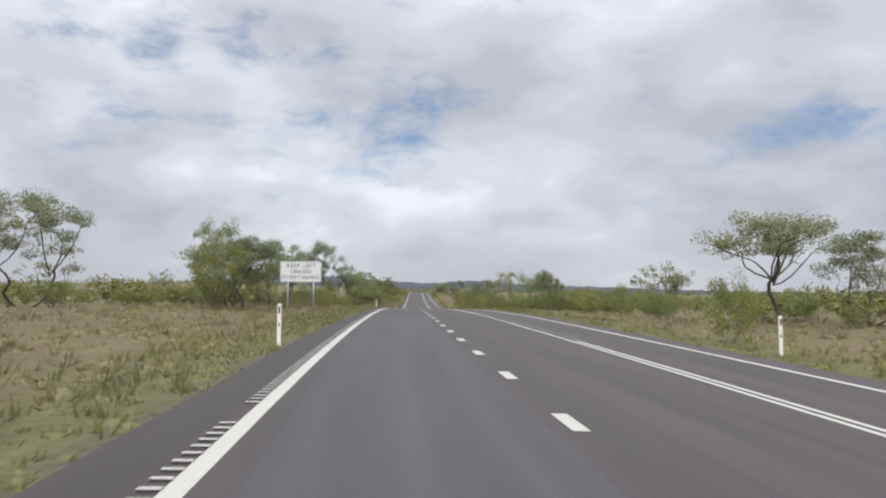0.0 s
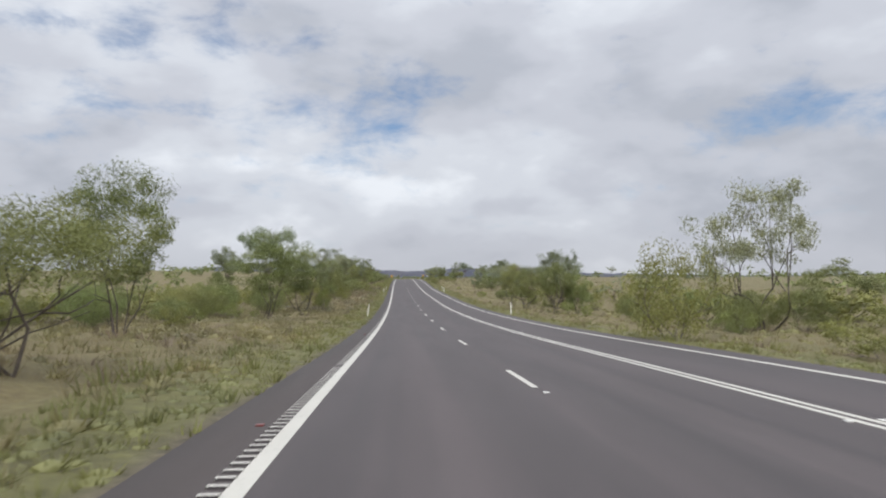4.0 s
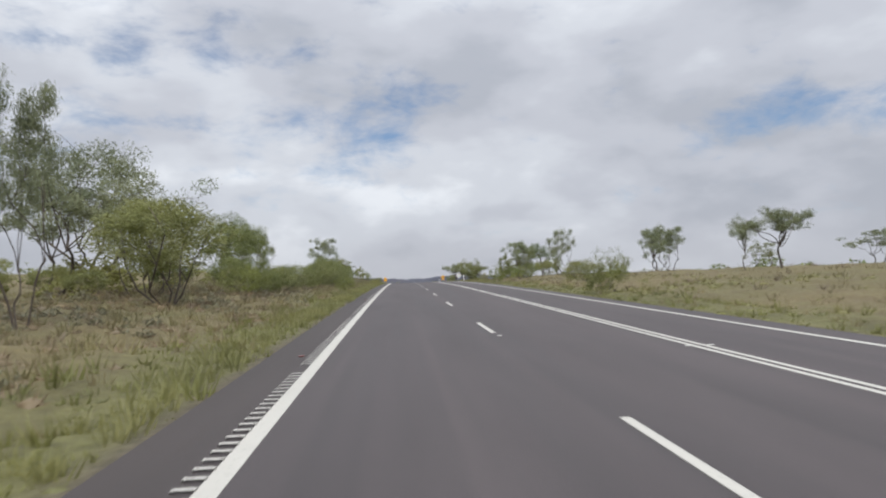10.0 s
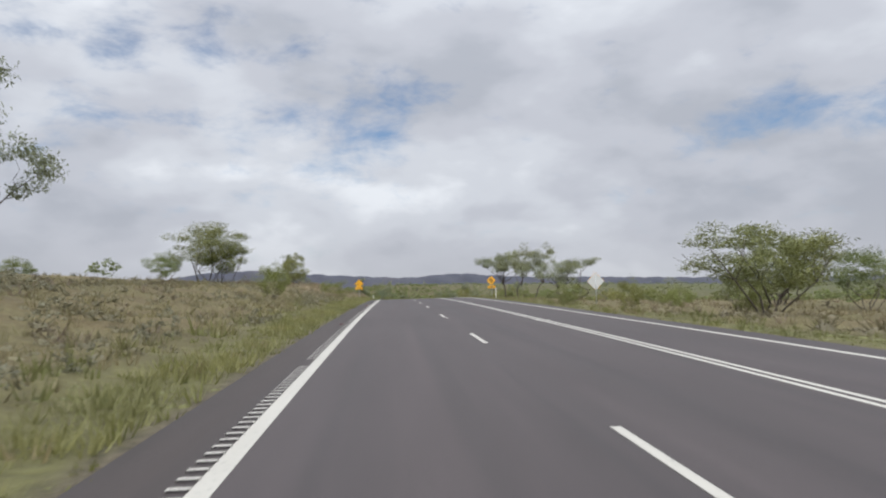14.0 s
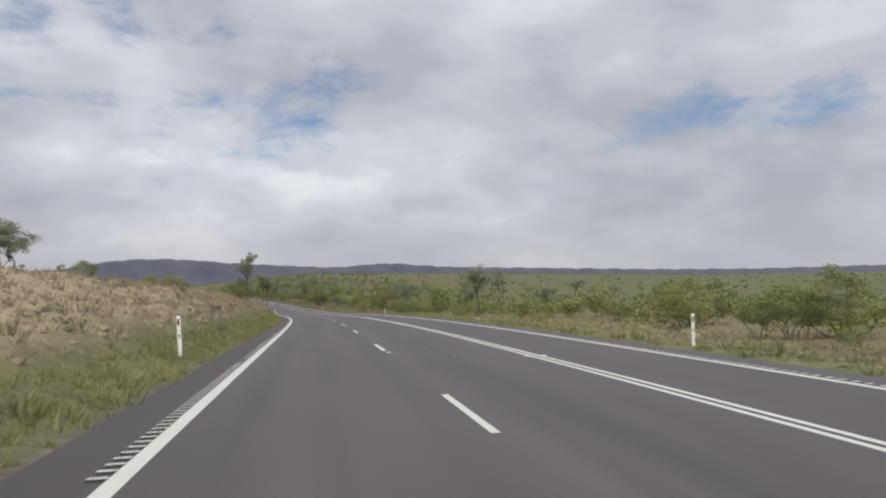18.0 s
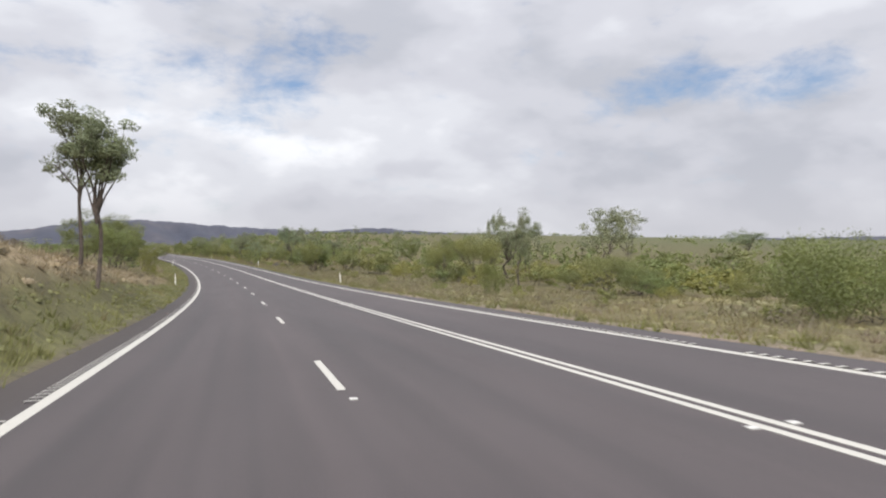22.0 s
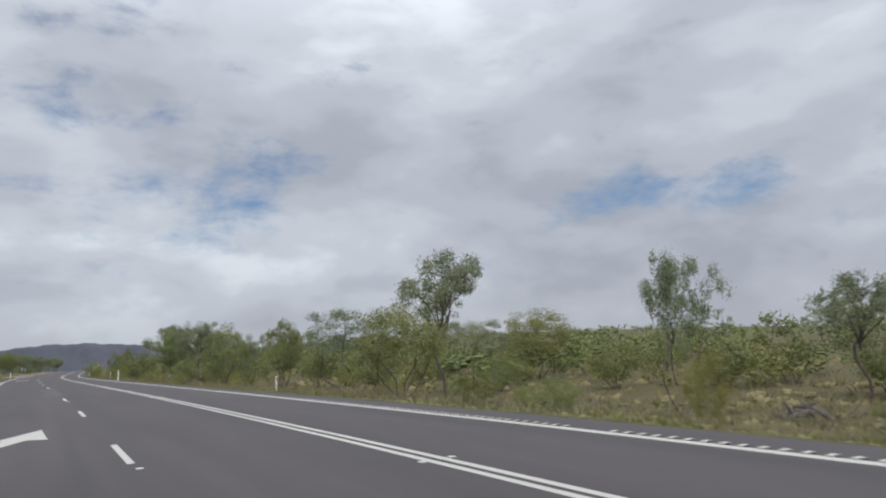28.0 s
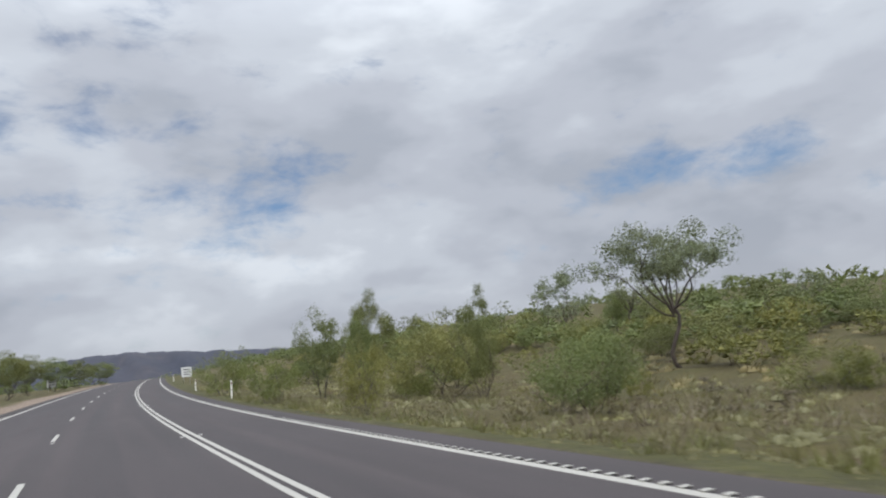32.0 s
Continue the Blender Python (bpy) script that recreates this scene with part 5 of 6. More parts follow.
grow('bush', 751.0, 29.2, 2.3, 4.0)
grow('gum', 755.4, 36.2, 6.8, 6.5)
grow('bush', 756.0, 22.7, 4.1, 4.2)
grow('bush', 757.8, -12.0, 6.2, 5.3)
grow('shrub', 757.8, 9.4, 1.7, 1.1)
grow('bush', 757.9, 29.4, 5.1, 5.3)
grow('bush', 758.2, -6.6, 4.9, 8.0)
grow('shrub', 758.6, -8.0, 4.1, 5.0)
grow('deadwood', 762.0, 18.9, 1.0, 2.0)
grow('gum', 763.3, 25.3, 5.0, 3.8)
grow('shrub', 763.5, 10.7, 0.9, 1.6)
grow('bush', 763.7, 28.2, 3.8, 4.4)
grow('gum', 766.0, 18.7, 6.2, 2.6)
grow('shrub', 768.4, 11.2, 1.1, 2.1)
grow('bush', 771.6, 34.2, 4.3, 3.9)
grow('bush', 771.9, 29.2, 2.6, 3.5)
grow('bush', 775.1, 12.0, 3.9, 4.7)
grow('bush', 777.6, 27.2, 2.9, 4.1)
grow('gum', 781.0, 17.6, 8.4, 5.4, form=2)
grow('bush', 790.6, 12.0, 4.5, 2.9)
grow('gum', 791.8, 27.6, 4.9, 5.7)
grow('bush', 793.2, 34.7, 5.8, 7.2)
grow('bush', 796.7, 25.8, 3.0, 3.1)
grow('shrub', 797.5, 23.8, 1.5, 3.0)
grow('bush', 799.7, 23.5, 2.9, 3.4)
grow('bush', 804.7, 12.1, 4.9, 4.8)
grow('gum', 805.2, 22.6, 7.2, 8.0, form=5)
grow('bush', 808.3, 21.3, 3.3, 3.9)
grow('shrub', 809.3, 9.4, 1.1, 1.3)
grow('gum', 811.5, 15.8, 4.5, 2.6)
grow('thicket', 811.9, 9.9, 1.2, 1.8)
grow('bush', 813.5, 13.1, 1.7, 2.0)
grow('bush', 813.6, 10.2, 1.9, 1.8)
grow('bush', 815.7, 20.6, 5.1, 4.2)
grow('bush', 816.7, 11.2, 2.3, 2.0)
grow('shrub', 818.5, 17.0, 1.8, 5.0)
grow('shrub', 818.6, 9.0, 1.1, 1.7)
grow('gum', 822.1, 13.8, 6.5, 4.9)
grow('gum', 825.6, 16.9, 6.4, 5.0)
grow('bush', 829.2, 12.0, 6.2, 4.8)
grow('gum', 830.5, 14.9, 7.1, 4.3)
grow('gum', 834.7, 50.9, 10.7, 6.4)
grow('shrub', 837.1, 10.9, 1.2, 2.0)
grow('deadwood', 839.4, 11.4, 0.6, 1.4)
grow('gum', 841.4, 21.4, 7.2, 4.3)
grow('leaning', 842.0, 16.0, 7.9, 5.6)
grow('bush', 845.6, 13.0, 1.3, 1.9)
grow('bush', 846.2, 17.5, 2.4, 2.7)
grow('deadwood', 847.3, 18.6, 0.6, 1.9)
grow('shrub', 849.5, 9.7, 2.1, 2.4)
grow('bush', 852.0, 21.0, 2.5, 2.9)
grow('shrub', 853.8, 8.6, 2.0, 1.8)
grow('bush', 855.4, 12.3, 4.0, 6.1)
grow('gum', 856.2, 23.9, 7.1, 2.9)
grow('gum', 858.5, 21.1, 6.1, 2.3)
grow('bush', 862.2, 20.2, 2.7, 3.7)
grow('shrub', 872.6, 22.3, 1.8, 4.1)
grow('thicket', 874.1, 13.7, 2.6, 4.1)
grow('shrub', 878.7, 8.6, 2.4, 2.2)
grow('bush', 884.7, 16.2, 5.0, 2.8)
grow('gum', 885.2, 28.8, 8.3, 7.6, form=0)
grow('bush', 889.7, 12.4, 4.2, 1.7)
grow('thicket', 889.9, 16.6, 3.8, 6.5)
grow('shrub', 891.3, 8.5, 2.3, 3.1)
grow('bush', 892.0, 53.7, 3.5, 5.8)
grow('bush', 892.8, 14.2, 5.6, 3.2)
grow('bush', 895.6, 12.1, 5.0, 3.3)
grow('bush', 902.9, 58.6, 4.8, 7.9)
grow('shrub', 908.7, 8.6, 3.2, 4.7)
grow('bush', 913.0, 52.6, 4.4, 3.8)
grow('bush', 921.0, 54.5, 5.2, 4.8)
grow('bush', 921.7, 29.5, 5.0, 4.1)
grow('gum', 924.3, 48.7, 7.8, 6.8)
grow('bush', 925.4, 39.3, 3.9, 4.5)
grow('bush', 941.0, 53.2, 3.9, 6.7)
grow('bush', 959.8, -12.1, 6.2, 6.6)
grow('bush', 977.1, -14.2, 6.2, 6.1)
grow('bush', 982.4, -12.9, 6.2, 7.4)
grow('bush', 997.7, -11.3, 6.2, 7.1)
grow('bush', 1008.1, -8.3, 5.3, 8.0)
grow('bush', 1028.4, -5.9, 5.3, 8.0)


# ---- rounded bushes and shrubs scattered behind the verge ----
def sprinkle(many, s0, s1, d0, d1, kind, low, high):
    for k in range(many):
        h = rng.uniform(low, high)
        grow(kind, round(rng.uniform(s0, s1), 1), round(d0 + (d1 - d0) * rng.uniform() ** .9, 1), h, h * rng.uniform(1.25, 1.9))


sprinkle(32, 45, 225, -12.5, -27, "bush", 1.3, 2.7)
sprinkle(22, 45, 225, -10.5, -22, "shrub", .7, 1.5)
sprinkle(30, 25, 225, 14, 28, "bush", 1.3, 2.5)
sprinkle(18, 25, 225, 12, 20, "shrub", .7, 1.5)
sprinkle(14, 228, 340, -13, -22, "bush", 1.3, 2.4)
sprinkle(26, 480, 615, 19, 33, "bush", 1.1, 2.1)
sprinkle(16, 480, 615, 15, 24, "shrub", .6, 1.3)
sprinkle(22, 615, 760, 23, 36, "bush", 1.2, 2.3)
sprinkle(20, 615, 760, 15, 28, "shrub", .6, 1.3)
sprinkle(62, 765, 985, 16, 50, "bush", 1.2, 2.7)
sprinkle(40, 765, 985, 12.5, 34, "shrub", .7, 1.6)
sprinkle(24, 35, 170, 14, 24, "thicket", 1.7, 2.6)
sprinkle(18, 60, 170, -13, -25, "thicket", 1.7, 2.8)
sprinkle(56, 795, 935, 22, 62, "thicket", 1.6, 3.0)
sprinkle(14, 700, 1000, -11, -28, "bush", 1.2, 2.8)


# ---- scrub behind the first rows ----
def scrub_density(s, d):
    if d < 0:
        return (.9 if s < 335 else .12 if s < 640 else .8) * (1 if d < (-13 if s < 335 else -18) else 0)
    return (.95 if s < 225 else .12 if s < 430 else .85) * (1 if d > (17 if s < 430 else 15) else 0)


class Heap:
    """Many plants of one sort joined into one mesh."""

    def __init__(self, makers, H, W):
        self.protos = [m() for m in makers]
        self.H, self.W, self.wood, self.leaf = H, W, [], []

    def filled(self, r):
        """Gives each plant a dense inner mass: small rough lumps under the outer leaves."""
        for k, (trunk, (v, f)) in enumerate(self.protos):
            c = v.reshape(-1, 3, 3).mean(1)
            c = c[rng.integers(0, len(c), 12)] * np.array([.86, .86, .82])
            o = np.array([[1, 0, 0], [0, 1, 0], [-1, 0, 0], [0, -1, 0], [0, 0, .8], [0, 0, -.7]], float)
            g = np.array([[0, 1, 4], [1, 2, 4], [2, 3, 4], [3, 0, 4], [1, 0, 5], [2, 1, 5], [3, 2, 5], [0, 3, 5]])
            b = c[:, None] + o[None] * rng.uniform(.6, 1.2, (12, 6, 1)) * r
            self.protos[k] = trunk, (np.concatenate([v, b.reshape(-1, 3)]), np.concatenate([f, len(v) + (g[None] + 6 * np.arange(12)[:, None, None]).reshape(-1, 3)]))
        return self

    def add(self, s, d, h, w):
        trunk, crown = self.protos[rng.integers(len(self.protos))]
        x, y = along(s, d)
        a = rng.uniform(0, 6.28)
        turn = np.array([[math.cos(a), math.sin(a), 0], [-math.sin(a), math.cos(a), 0], [0, 0, 1]])
        for store, (v, f) in ((self.wood, trunk), (self.leaf, crown)):
            store.append(((v * np.array([w / self.W, w / self.W, h / self.H])) @ turn + np.array([float(x), float(y), float(land(s, d)) - .03]), f))

    def done(self, name, bark, leaf, label, cat):
        root = tagged(new(name), label, cat, kind="stuff")
        v, f = join(self.wood)
        part("stems", mesh_of("stems", v, f, bark, flat=False), root, kind="stuff")
        k, fs = 0, []
        for q, g in self.leaf:
            fs.append(g + k)
            k += len(q)
        part("foliage", mesh_of("foliage", np.concatenate([q for q, g in self.leaf]), np.concatenate(fs), leaf), root, kind="stuff")


def scatter(count, d0, d1, share, pick):
    made = 0
    while made < count:
        s = rng.uniform(15, 1150)
        d = rng.uniform(d0, d1) * (1 if rng.uniform() < share else -1)
        if rng.uniform() > scrub_density(s, d):
            continue
        pick(s, d, d > 0 and 430 < s < 700)
        made += 1


FINE[0] = False
far_gums = Heap([lambda: gum_shape(8, 7, 1, 34, 26, (.36, .14), .38), lambda: gum_shape(8, 7, 2, 34, 26, (.36, .14), .3), lambda: gum_shape(8, 7, 2, 36, 25, (.36, .14), .26)], 8, 7)
far_bushes = Heap([lambda: bush_shape(4, 4.4, 22, 15, (.40, .155), .06, stems=2), lambda: bush_shape(4, 4.4, 22, 15, (.40, .155), .14, stems=2), lambda: bush_shape(4, 4.4, 23, 14, (.40, .155), .02, stems=2)] * 2, 4, 4.4).filled(.36)
far_shrubs = Heap([lambda: bush_shape(1.7, 3.2, 16, 15, (.24, .085), 0, False, -.5, stems=1), lambda: bush_shape(1.7, 3.2, 17, 14, (.24, .085), 0, False, -.5, stems=1)] * 2, 1.7, 3.2).filled(.2)


def back_row(s, d, low):
    if rng.uniform() < (.12 if low else .3):
        far_gums.add(s, d, rng.uniform(4, 7), rng.uniform(3.5, 6))
    else:
        h = rng.uniform(1.4, 2.6) if low else rng.uniform(1.8, 3.8)
        far_bushes.add(s, d, h, h * rng.uniform(1.3, 2.0))


def front_row(s, d, low):
    h = rng.uniform(.7, 1.7)
    far_shrubs.add(s, d, h, h * rng.uniform(1.5, 2.3))


scatter(430, 24, 125, .6, back_row)
scatter(300, 15, 60, .6, front_row)
# a close belt of rounded shrubs behind the open verge
belt = Heap([lambda: bush_shape(2.2, 3.4, 24, 20, (.22, .08), 0, stems=2), lambda: bush_shape(2.2, 3.4, 23, 21, (.22, .08), .04, stems=2), lambda: bush_shape(2.2, 3.4, 25, 19, (.22, .08), 0, stems=2)] * 2, 2.2, 3.4).filled(.22)
for s0, s1, d0, d1, many in ((20, 235, 22, 40, 100), (478, 640, 27, 46, 75), (640, 760, 30, 48, 45), (770, 990, 28, 60, 130), (40, 225, -20, -36, 75), (228, 345, -17, -28, 30)):
    for k in range(many):
        h = rng.uniform(1.2, 2.6)
        belt.add(rng.uniform(s0, s1), d0 + (d1 - d0) * rng.uniform() ** 1.3, h, h * rng.uniform(1.5, 2.2))
belt.done("shrub_belt", BARK, LEAF_SHRUB, "close belt of rounded yellow-green shrubs behind the verge", "shrubs")
# the scrub closes in beyond the bend
for k in range(220):
    s, d = rng.uniform(545, 1150), 31 + 55 * rng.uniform() ** 1.1
    if s < 830:
        d += 7
    h = rng.uniform(1.3, 3.2)
    far_bushes.add(s, d, h, h * rng.uniform(1.3, 2.0))
    far_shrubs.add(s + rng.normal(0, 5), d * rng.uniform(.75, 1.0), h * .45, h * rng.uniform(.8, 1.2))
for k in range(120):
    s, d = rng.uniform(470, 720), 33 + 95 * rng.uniform()
    h = rng.uniform(1.1, 2.1)
    far_bushes.add(s, d, h, h * rng.uniform(1.5, 2.3))
for k in range(130):
    s, d = rng.uniform(800, 1010), 34 + 85 * rng.uniform()
    h = rng.uniform(1.4, 3.2)
    far_bushes.add(s, d, h, h * rng.uniform(1.4, 2.1))
for k in range(160):
    s, d = rng.uniform(690, 1150), -11 - 50 * rng.uniform() ** 1.2
    h = rng.uniform(1.2, 3.4)
    far_bushes.add(s, d, h, h * rng.uniform(1.3, 2.0))


def heath_clump():
    t, lv = bush_shape(.6, 1.0, 9, 11, (.13, .042), 0, False, -.7, stems=1)
    return t, lv


heath = Heap([heath_clump] * 4, .6, 1.0)
for k in range(520):
    left = rng.uniform() < .68
    s = rng.uniform(40, 640)
    if not left:
        s = rng.uniform(0, 900)
    d = PAVE_L - 2.4 - 15 * rng.uniform() ** 1.3 if left else PAVE_R + 2.6 + 17 * rng.uniform() ** 1.2
    if rng.uniform() > .25 + .75 * smooth(.35, .65, noise.noise((s * .05, d * .09, 3.0)) + .5):
        continue
    h = rng.uniform(.3, .75)
    if left and 150 < s < 460 and rng.uniform() < .5:
        heath.add(s + rng.normal(0, 1.2), d + rng.normal(0, .8), h * .8, h * 1.7)
    heath.add(s, d, h, h * rng.uniform(1.5, 2.3))
for k in range(150):
    s, d = rng.uniform(465, 650), -6.4 - 9 * rng.uniform() ** 1.3
    h = rng.uniform(.3, .7)
    heath.add(s, d, h, h * rng.uniform(1.6, 2.4))
def tussock():
    t, lv = bush_shape(.6, 1.0, 10, 15, (.17, .026), 0, False, -1.3, stems=1)
    return t, lv


tussocks = Heap([tussock] * 4, .6, 1.0)
for k in range(160):
    s, d = rng.uniform(640, 905), PAVE_R + 1.5 + 9.5 * rng.uniform() ** 1.2
    h = rng.uniform(.3, .75)
    tussocks.add(s, d, h, h * rng.uniform(1.4, 2.2))
tussocks.done("tussocks", DEADWOOD, GRASS_DRY, "straw-coloured tussocks on the verge below the scrub", "grass")
grey_heath = Heap([heath_clump] * 4, .6, 1.0)
for k in range(260):
    s, d = rng.uniform(345, 500), -6.6 - 15 * rng.uniform() ** 1.2
    h = rng.uniform(.3, .7)
    grey_heath.add(s, d, h, h * rng.uniform(1.6, 2.4))
for k in range(200):
    s, d = rng.uniform(170, 345), -7 - 11 * rng.uniform() ** 1.2
    h = rng.uniform(.3, .7)
    grey_heath.add(s, d, h, h * rng.uniform(1.6, 2.4))
grey_heath.done("grey_heath", DEADWOOD, HEATH_GREY, "grey-olive heath tussocks covering the slope", "undergrowth")
heath.done("heath", DEADWOOD, HEATH, "brown heath tussocks behind the green verge", "undergrowth")
far_gums.done("gum_woodland", BARK, LEAF_GUM, "scattered eucalyptus woodland behind the road", "trees")
far_bushes.done("wattle_scrub", BARK, LEAF_BUSH, "olive wattle scrub behind the verge", "bushes")
far_shrubs.done("low_scrub", DEADWOOD, LEAF_SHRUB, "low olive shrubs in dry grass", "shrubs")


def far_woods():
    """The scrub of the plain beyond, as leafy clumps, each a dozen leaf sprays."""
    n = 11000
    s = rng.uniform(-100, 2300, n)
    d = np.where(rng.uniform(size=n) < .5, -1, 1) * (75 + 600 * rng.uniform(size=n) ** 1.8)
    ahead = rng.uniform(size=n) < .3
    s = np.where(ahead, rng.uniform(1230, 2300, n), s)
    d = np.where(ahead, rng.uniform(-400, 400, n), d)
    keep = ~((np.abs(d) < 14) & (s < 1450))
    s, d = s[keep], d[keep]
    x, y = along(s, d)
    h = rng.uniform(1.2, 2.8, len(s)) * np.where(rng.uniform(size=len(s)) < .1, 1.7, 1)
    c = np.stack([x, y, land(s, d) + h * .5], -1)
    v, f = leaves(c, h, 11, (1.2, .7), 0, .5)
    tagged(new("distant_scrub", mesh_of("distant_scrub", v, f, LEAF_BUSH)), "distant olive-green scrub covering the plain", "scrub", kind="stuff")


far_woods()


# ---- grass ----
def blades(s, d, height, width, count, spread, lean, name, mat, label):
    x, y = along(s, d)
    c = np.stack([x, y, land(s, d) - .02], -1)
    n = len(c)
    c = np.repeat(c, count, 0)
    hh = np.repeat(np.broadcast_to(height, n), count) * rng.uniform(.5, 1.2, n * count)
    m = n * count
    a = rng.uniform(0, 6.28, m)
    off = np.stack([np.cos(a), np.sin(a), np.zeros(m)], -1)
    root = c + off * (rng.uniform(0, 1, m) * np.repeat(np.broadcast_to(spread, n), count))[:, None]
    b = rng.uniform(0, 6.28, m)
    side = np.stack([np.cos(b), np.sin(b), np.zeros(m)], -1) * (np.repeat(np.broadcast_to(width, n), count))[:, None]
    tip = root + off * (hh * rng.uniform(.1, lean, m))[:, None] + np.array([0, 0, 1.0]) * hh[:, None]
    v = np.stack([root - side, root + side, tip], 1).reshape(-1, 3)
    f = np.arange(m * 3).reshape(-1, 3)
    tagged(new(name, mesh_of(name, v, f, mat)), label, "grass", kind="stuff")


def spots(n, d0, d1, s0=-6, s1=905, power=1.0):
    s = rng.uniform(s0, s1, n)
    d = d0 + (d1 - d0) * rng.uniform(size=n) ** power
    return s, d


def both(n, inner, outer, power=1.0, split=.5):
    k = int(n * split)
    a, b = spots(k, PAVE_L - inner, PAVE_L - outer, power=power), spots(n - k, PAVE_R + inner, PAVE_R + outer, power=power)
    return np.concatenate([a[0], b[0]]), np.concatenate([a[1], b[1]])


def lush(s, d):
    """True where the country is greener."""
    return (s > 745 - 20 * np.sin(d)) & (np.sin(s * .31 + d) + np.sin(s * .13 - 2 * d) > -.35)


s, d = both(13000, .05, 3.0, 1.2, .6)
keep = ~((s > 445) & (s < 655) & (d < PAVE_L - 1.5)) & ~((s > 640) & (d > 0) & (d < PAVE_R + .55 + .2 * np.sin(s * .8)))
s, d = s[keep], d[keep]
clumpy = .55 + 1.0 * smooth(-.4, 1.2, np.sin(s * 1.9 + 2 * np.sin(d * 2.3)) + np.sin(d * 3.1 + s * .7) + rng.normal(0, .4, len(s)))
blades(s, d, rng.uniform(.07, .25, len(s)) * clumpy * (1 + .5 * smooth(.5, 3, np.abs(d - 1.15) - 5.8)), .02, 11, .17, .8, "verge_grass", GRASS_GREEN, "green verge grass along the sealed shoulder")
s, d = both(9000, .7, 14, 1.1, .57)
green = lush(s, d)
blades(s[~green], d[~green], rng.uniform(.16, .42, (~green).sum()), .013, 14, .22, .8, "dry_grass", GRASS_DRY, "straw-coloured grass tufts behind the verge")
blades(s[green], d[green], rng.uniform(.16, .42, green.sum()), .013, 14, .22, .8, "green_grass", GRASS_GREEN, "olive-green grass tufts behind the verge")
s, d = both(2600, 2.5, 34, 1.2, .6)
keep = ~lush(s, d) | (rng.uniform(size=len(s)) < .75)
s, d = s[keep], d[keep]
blades(s, d, rng.uniform(.2, .45, len(s)), .02, 16, .32, 1.1, "brown_tussocks", GRASS_BROWN, "brown tussock grass and low weeds")
s, d = both(3500, 12, 60, 1.3)
blades(s, d, rng.uniform(.3, .55, len(s)), .04, 10, .5, .8, "dry_grass", GRASS_DRY, "pale dry grass among the scrub")
s, d = spots(4200, PAVE_L - .3, PAVE_L - 1.5, 250, 600, 1.1)
blades(s, d, rng.uniform(.14, .32, len(s)), .013, 13, .2, .8, "tall_grass", GRASS_TALL, "tall yellow-green grass at the foot of the bank")
s, d = spots(6000, -6.5, -24, 440, 655, 1.15)
blades(s, d, rng.uniform(.16, .4, len(s)), .018, 12, .3, .9, "straw_grass", GRASS_STRAW, "pale straw grass covering the roadside bank")
s, d = spots(2200, PAVE_R + 1.0, PAVE_R + 17, 560, 900, 1.2)
blades(s, d, rng.uniform(.18, .45, len(s)), .016, 14, .28, .9, "straw_tussocks", GRASS_DRY, "straw tussocks on the verge by the scrub")
s, d = spots(1800, PAVE_R + 1.4, PAVE_R + 16, 560, 900, 1.1)
blades(s, d, rng.uniform(.2, .5, len(s)), .018, 14, .3, 1.0, "brown_tussocks", GRASS_BROWN, "brown tussocks and weeds by the scrub")
s, d = spots(5200, -6.8, -25, 120, 445, 1.1)
blades(s, d, rng.uniform(.16, .42, len(s)), .02, 12, .3, .9, "dry_grass", GRASS_DRY, "dry grass between the heath on the slope")


# ---- rounded tussocks, each a dense mound with a fringe of blades ----
def mounds(s, d, h, w, name, mat, label, fringe=30):
    n, sides = len(s), 5
    x, y = along(s, d)
    base = np.stack([x, y, land(s, d) - .04], -1)
    a = np.arange(sides) * 6.283 / sides + rng.uniform(0, 6.28, (n, 1))
    rows = []
    for z, r in ((0, .6), (.3, .48)):
        k = r * rng.uniform(.7, 1.2, (n, sides))
        rows.append(np.stack([np.cos(a) * k * w[:, None] / 2, np.sin(a) * k * w[:, None] / 2, z * h[:, None] * rng.uniform(.7, 1.2, (n, sides))], -1))
    top = np.stack([rng.normal(0, .06, n) * w, rng.normal(0, .06, n) * w, h * .48], -1)[:, None]
    v = np.concatenate(rows + [top], 1) + base[:, None]
    j = np.arange(sides)
    q = (j + 1) % sides
    f = np.concatenate([np.stack([j, q, sides + q], -1), np.stack([j, sides + q, sides + j], -1), np.stack([sides + j, sides + q, np.full(sides, 2 * sides)], -1)])
    per = 2 * sides + 1
    faces = (f[None] + per * np.arange(n)[:, None, None]).reshape(-1, 3)
    e = unit(rng.normal(0, 1, (n * fringe, 3)))
    e[:, 2] = np.abs(e[:, 2])
    hw, hh = np.repeat(w, fringe)[:, None], np.repeat(h, fringe)[:, None]
    out = np.concatenate([hw / 2, hw / 2, hh], 1)
    root = np.repeat(base, fringe, 0) + e * out * np.array([.5, .5, .3])
    tip = np.repeat(base, fringe, 0) + e * out * rng.uniform(.75, 1.2, (n * fringe, 1)) + np.array([0, 0, .1]) * hh
    side = unit(np.cross(tip - root, rng.normal(0, 1, (n * fringe, 3)))) * hw * .02
    bv = np.stack([root - side, root + side, tip], 1).reshape(-1, 3)
    bf = np.arange(len(bv)).reshape(-1, 3) + n * per
    tagged(new(name, mesh_of(name, np.concatenate([v.reshape(-1, 3), bv]), np.concatenate([faces, bf]), mat, flat=False)), label, "grass", kind="stuff")


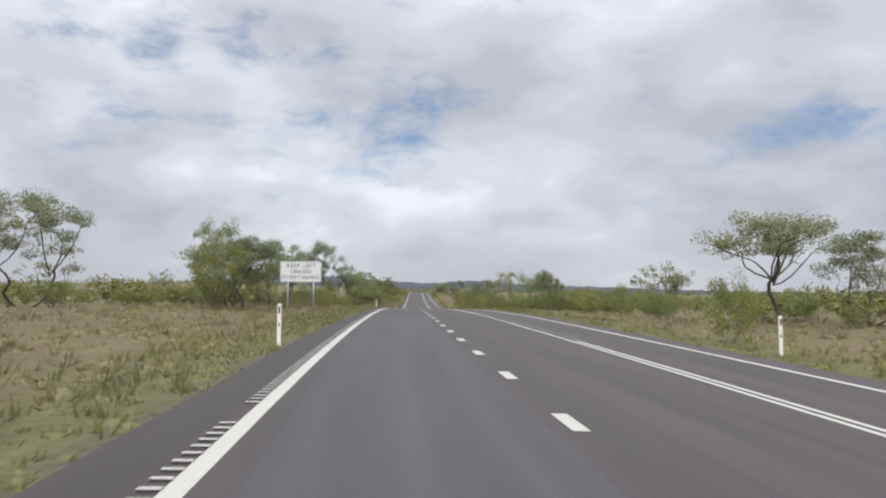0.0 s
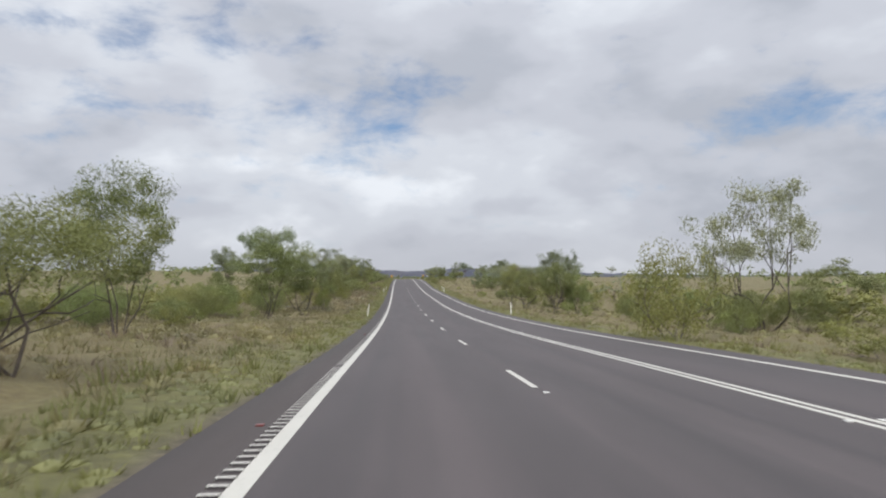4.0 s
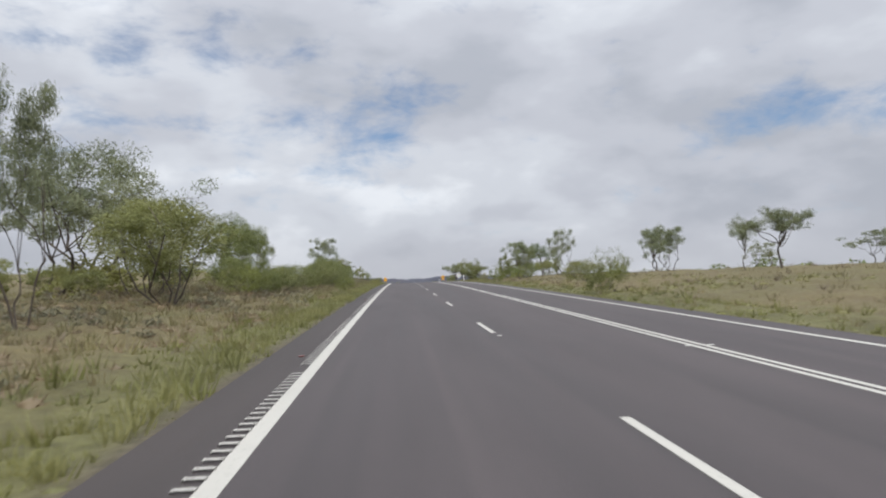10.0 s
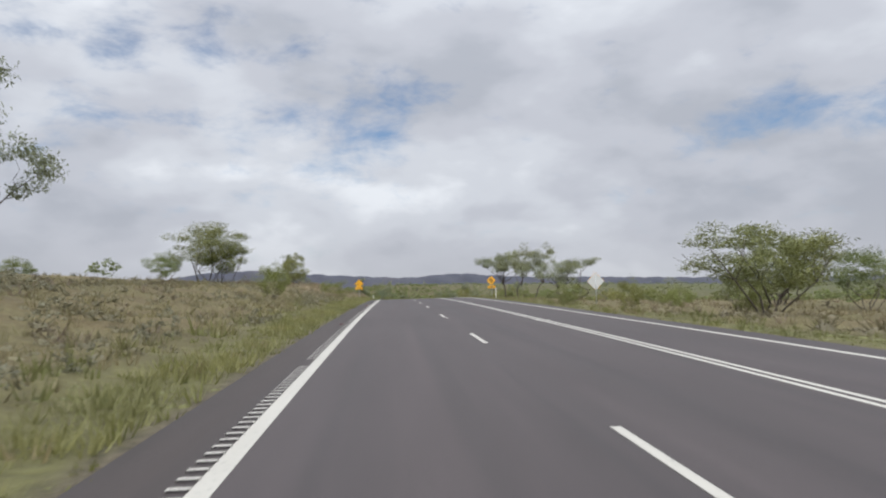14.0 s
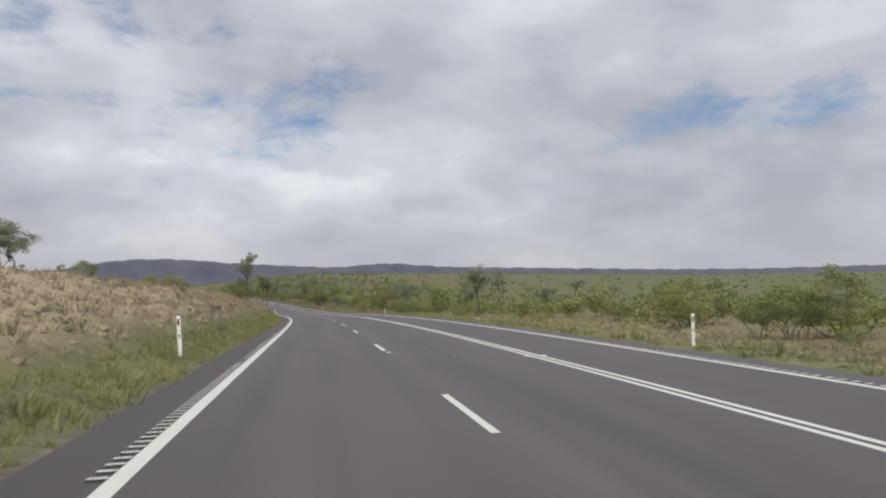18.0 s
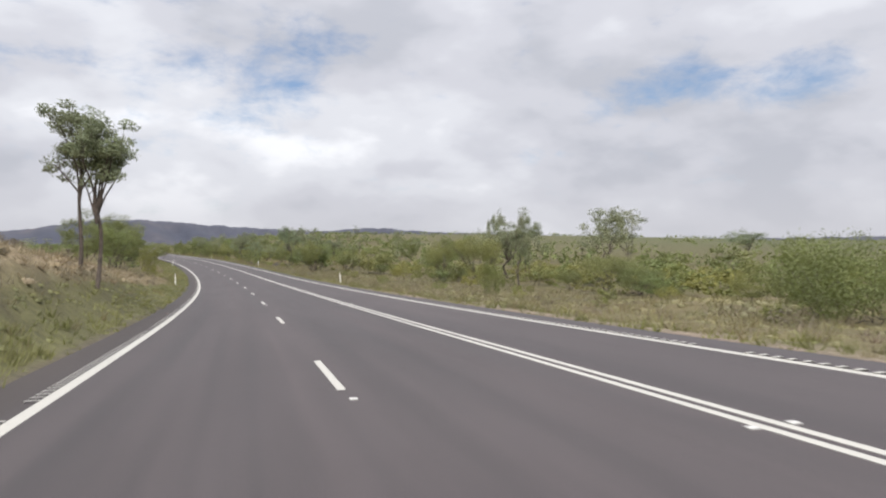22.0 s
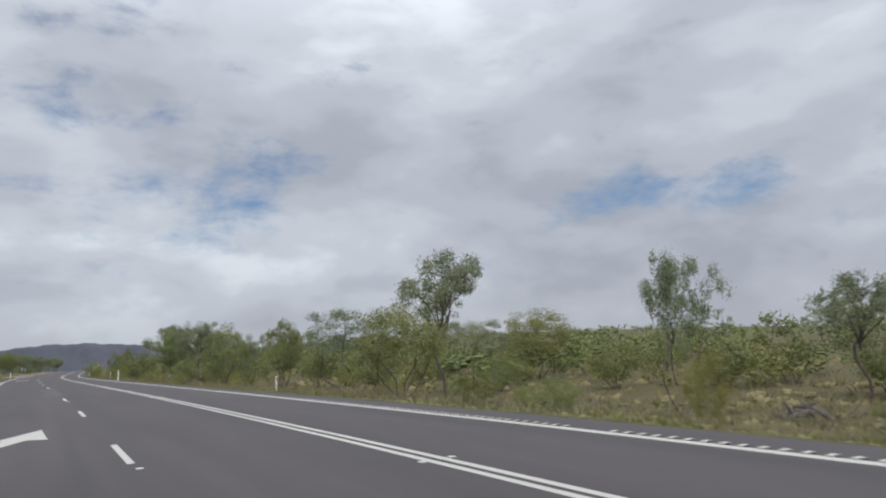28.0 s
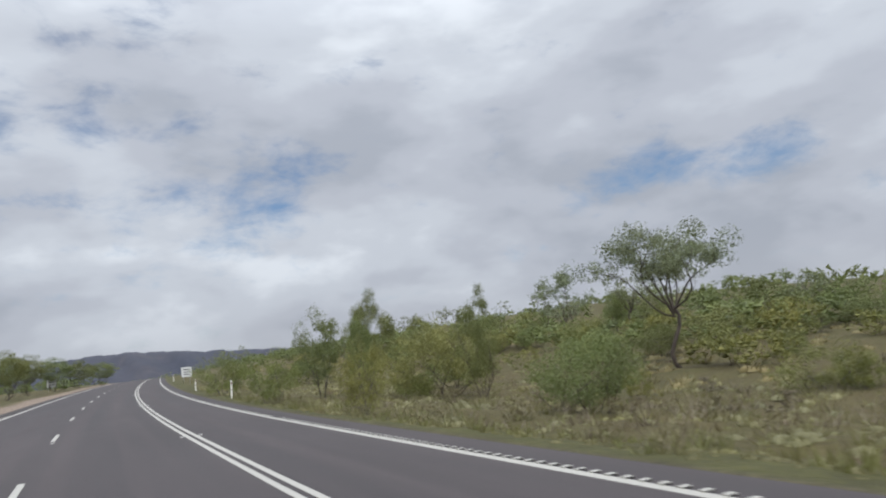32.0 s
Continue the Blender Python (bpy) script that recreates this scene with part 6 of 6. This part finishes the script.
def tufted(n, d0, d1, s0, s1, power, name, mat, label, low=.22, high=.5, bare=.0, fringe=25):
    s, d = spots(n, d0, d1, s0, s1, power)
    keep = lumps(s / 7, d / 4) + .6 * lumps(s / 2.5 + 3, d / 1.6) > bare
    s, d = s[keep], d[keep]
    h = rng.uniform(low, high, len(s)) * (1 + .35 * lumps(s / 11 + 7, d / 6))
    mounds(s, d, h, h * rng.uniform(1.9, 3.0, len(s)), name, mat, label, fringe)


tufted(2652, PAVE_L - 1.5, -20, -4, 190, 1.25, "straw_tussocks", TUSSOCK_OLIVE, "straw and olive grass tussocks on the open verge", .16, .34, -.5)
tufted(2808, PAVE_L - 2.0, -20, 180, 360, 1.2, "brown_tussocks", TUSSOCK_BROWN, "brown and olive tussocks covering the slope", .17, .36, -.5)
tufted(2808, PAVE_L - 2.2, -24, 340, 480, 1.2, "grey_tussocks", TUSSOCK_GREY, "grey-olive tussocks covering the slope", .18, .38, -.6)
tufted(2652, PAVE_L - 1.9, -20, 465, 655, 1.2, "straw_tussocks", TUSSOCK_STRAW, "pale straw tussocks covering the roadside bank", .18, .36, -.6)
tufted(702, PAVE_L - 1.6, -16, 650, 905, 1.2, "olive_tussocks", TUSSOCK_OLIVE, "olive grass tussocks inside the bend", .2, .42, -.4)
tufted(2028, PAVE_R + 2.4, 22, -4, 330, 1.2, "olive_tussocks", TUSSOCK_OLIVE, "straw and olive tussocks before the scrub", .18, .4, -.3)
tufted(1092, PAVE_R + 2.2, 22, 330, 500, 1.2, "brown_tussocks", TUSSOCK_GREY, "grey-olive tussocks before the scrub", .18, .42, -.3)
tufted(2000, PAVE_R + 2.1, 27, 480, 620, 1.25, "pale_tussocks", TUSSOCK_PALE, "pale green and straw tussocks along the verge", .2, .42, -.7)
tufted(2100, PAVE_R + 2.0, 27, 615, 745, 1.25, "brown_tussocks", TUSSOCK_VERGE, "brown and straw tussocks along the verge", .18, .4, -.6)
tufted(2028, PAVE_R + 1.6, 22, 740, 930, 1.25, "olive_tussocks", TUSSOCK_OLIVE, "olive and straw tussocks below the scrub", .16, .36, -.5)
tufted(1500, 22, 60, 740, 1000, 1.2, "olive_tussocks", TUSSOCK_OLIVE, "olive tussocks among the scrub on the slope", .3, .6, -.8, 16)
for d0, d1, s0, s1, many in ((PAVE_L - .12, PAVE_L - 1.9, -6, 905, 7200), (PAVE_R + .2, PAVE_R + 2.2, -6, 600, 3400), (PAVE_R + .75, PAVE_R + 2.4, 600, 925, 2400)):
    tufted(many, d0, d1, s0, s1, 1.0, "verge_turf", TURF, "short olive turf tufts along the sealed shoulder", .1, .2, -.75, 20)
tufted(1000, PAVE_R + 2.2, 30, 855, 940, 1.2, "pale_tussocks", TUSSOCK_PALE, "pale straw tussocks on the open slope", .2, .45, -.7, 22)
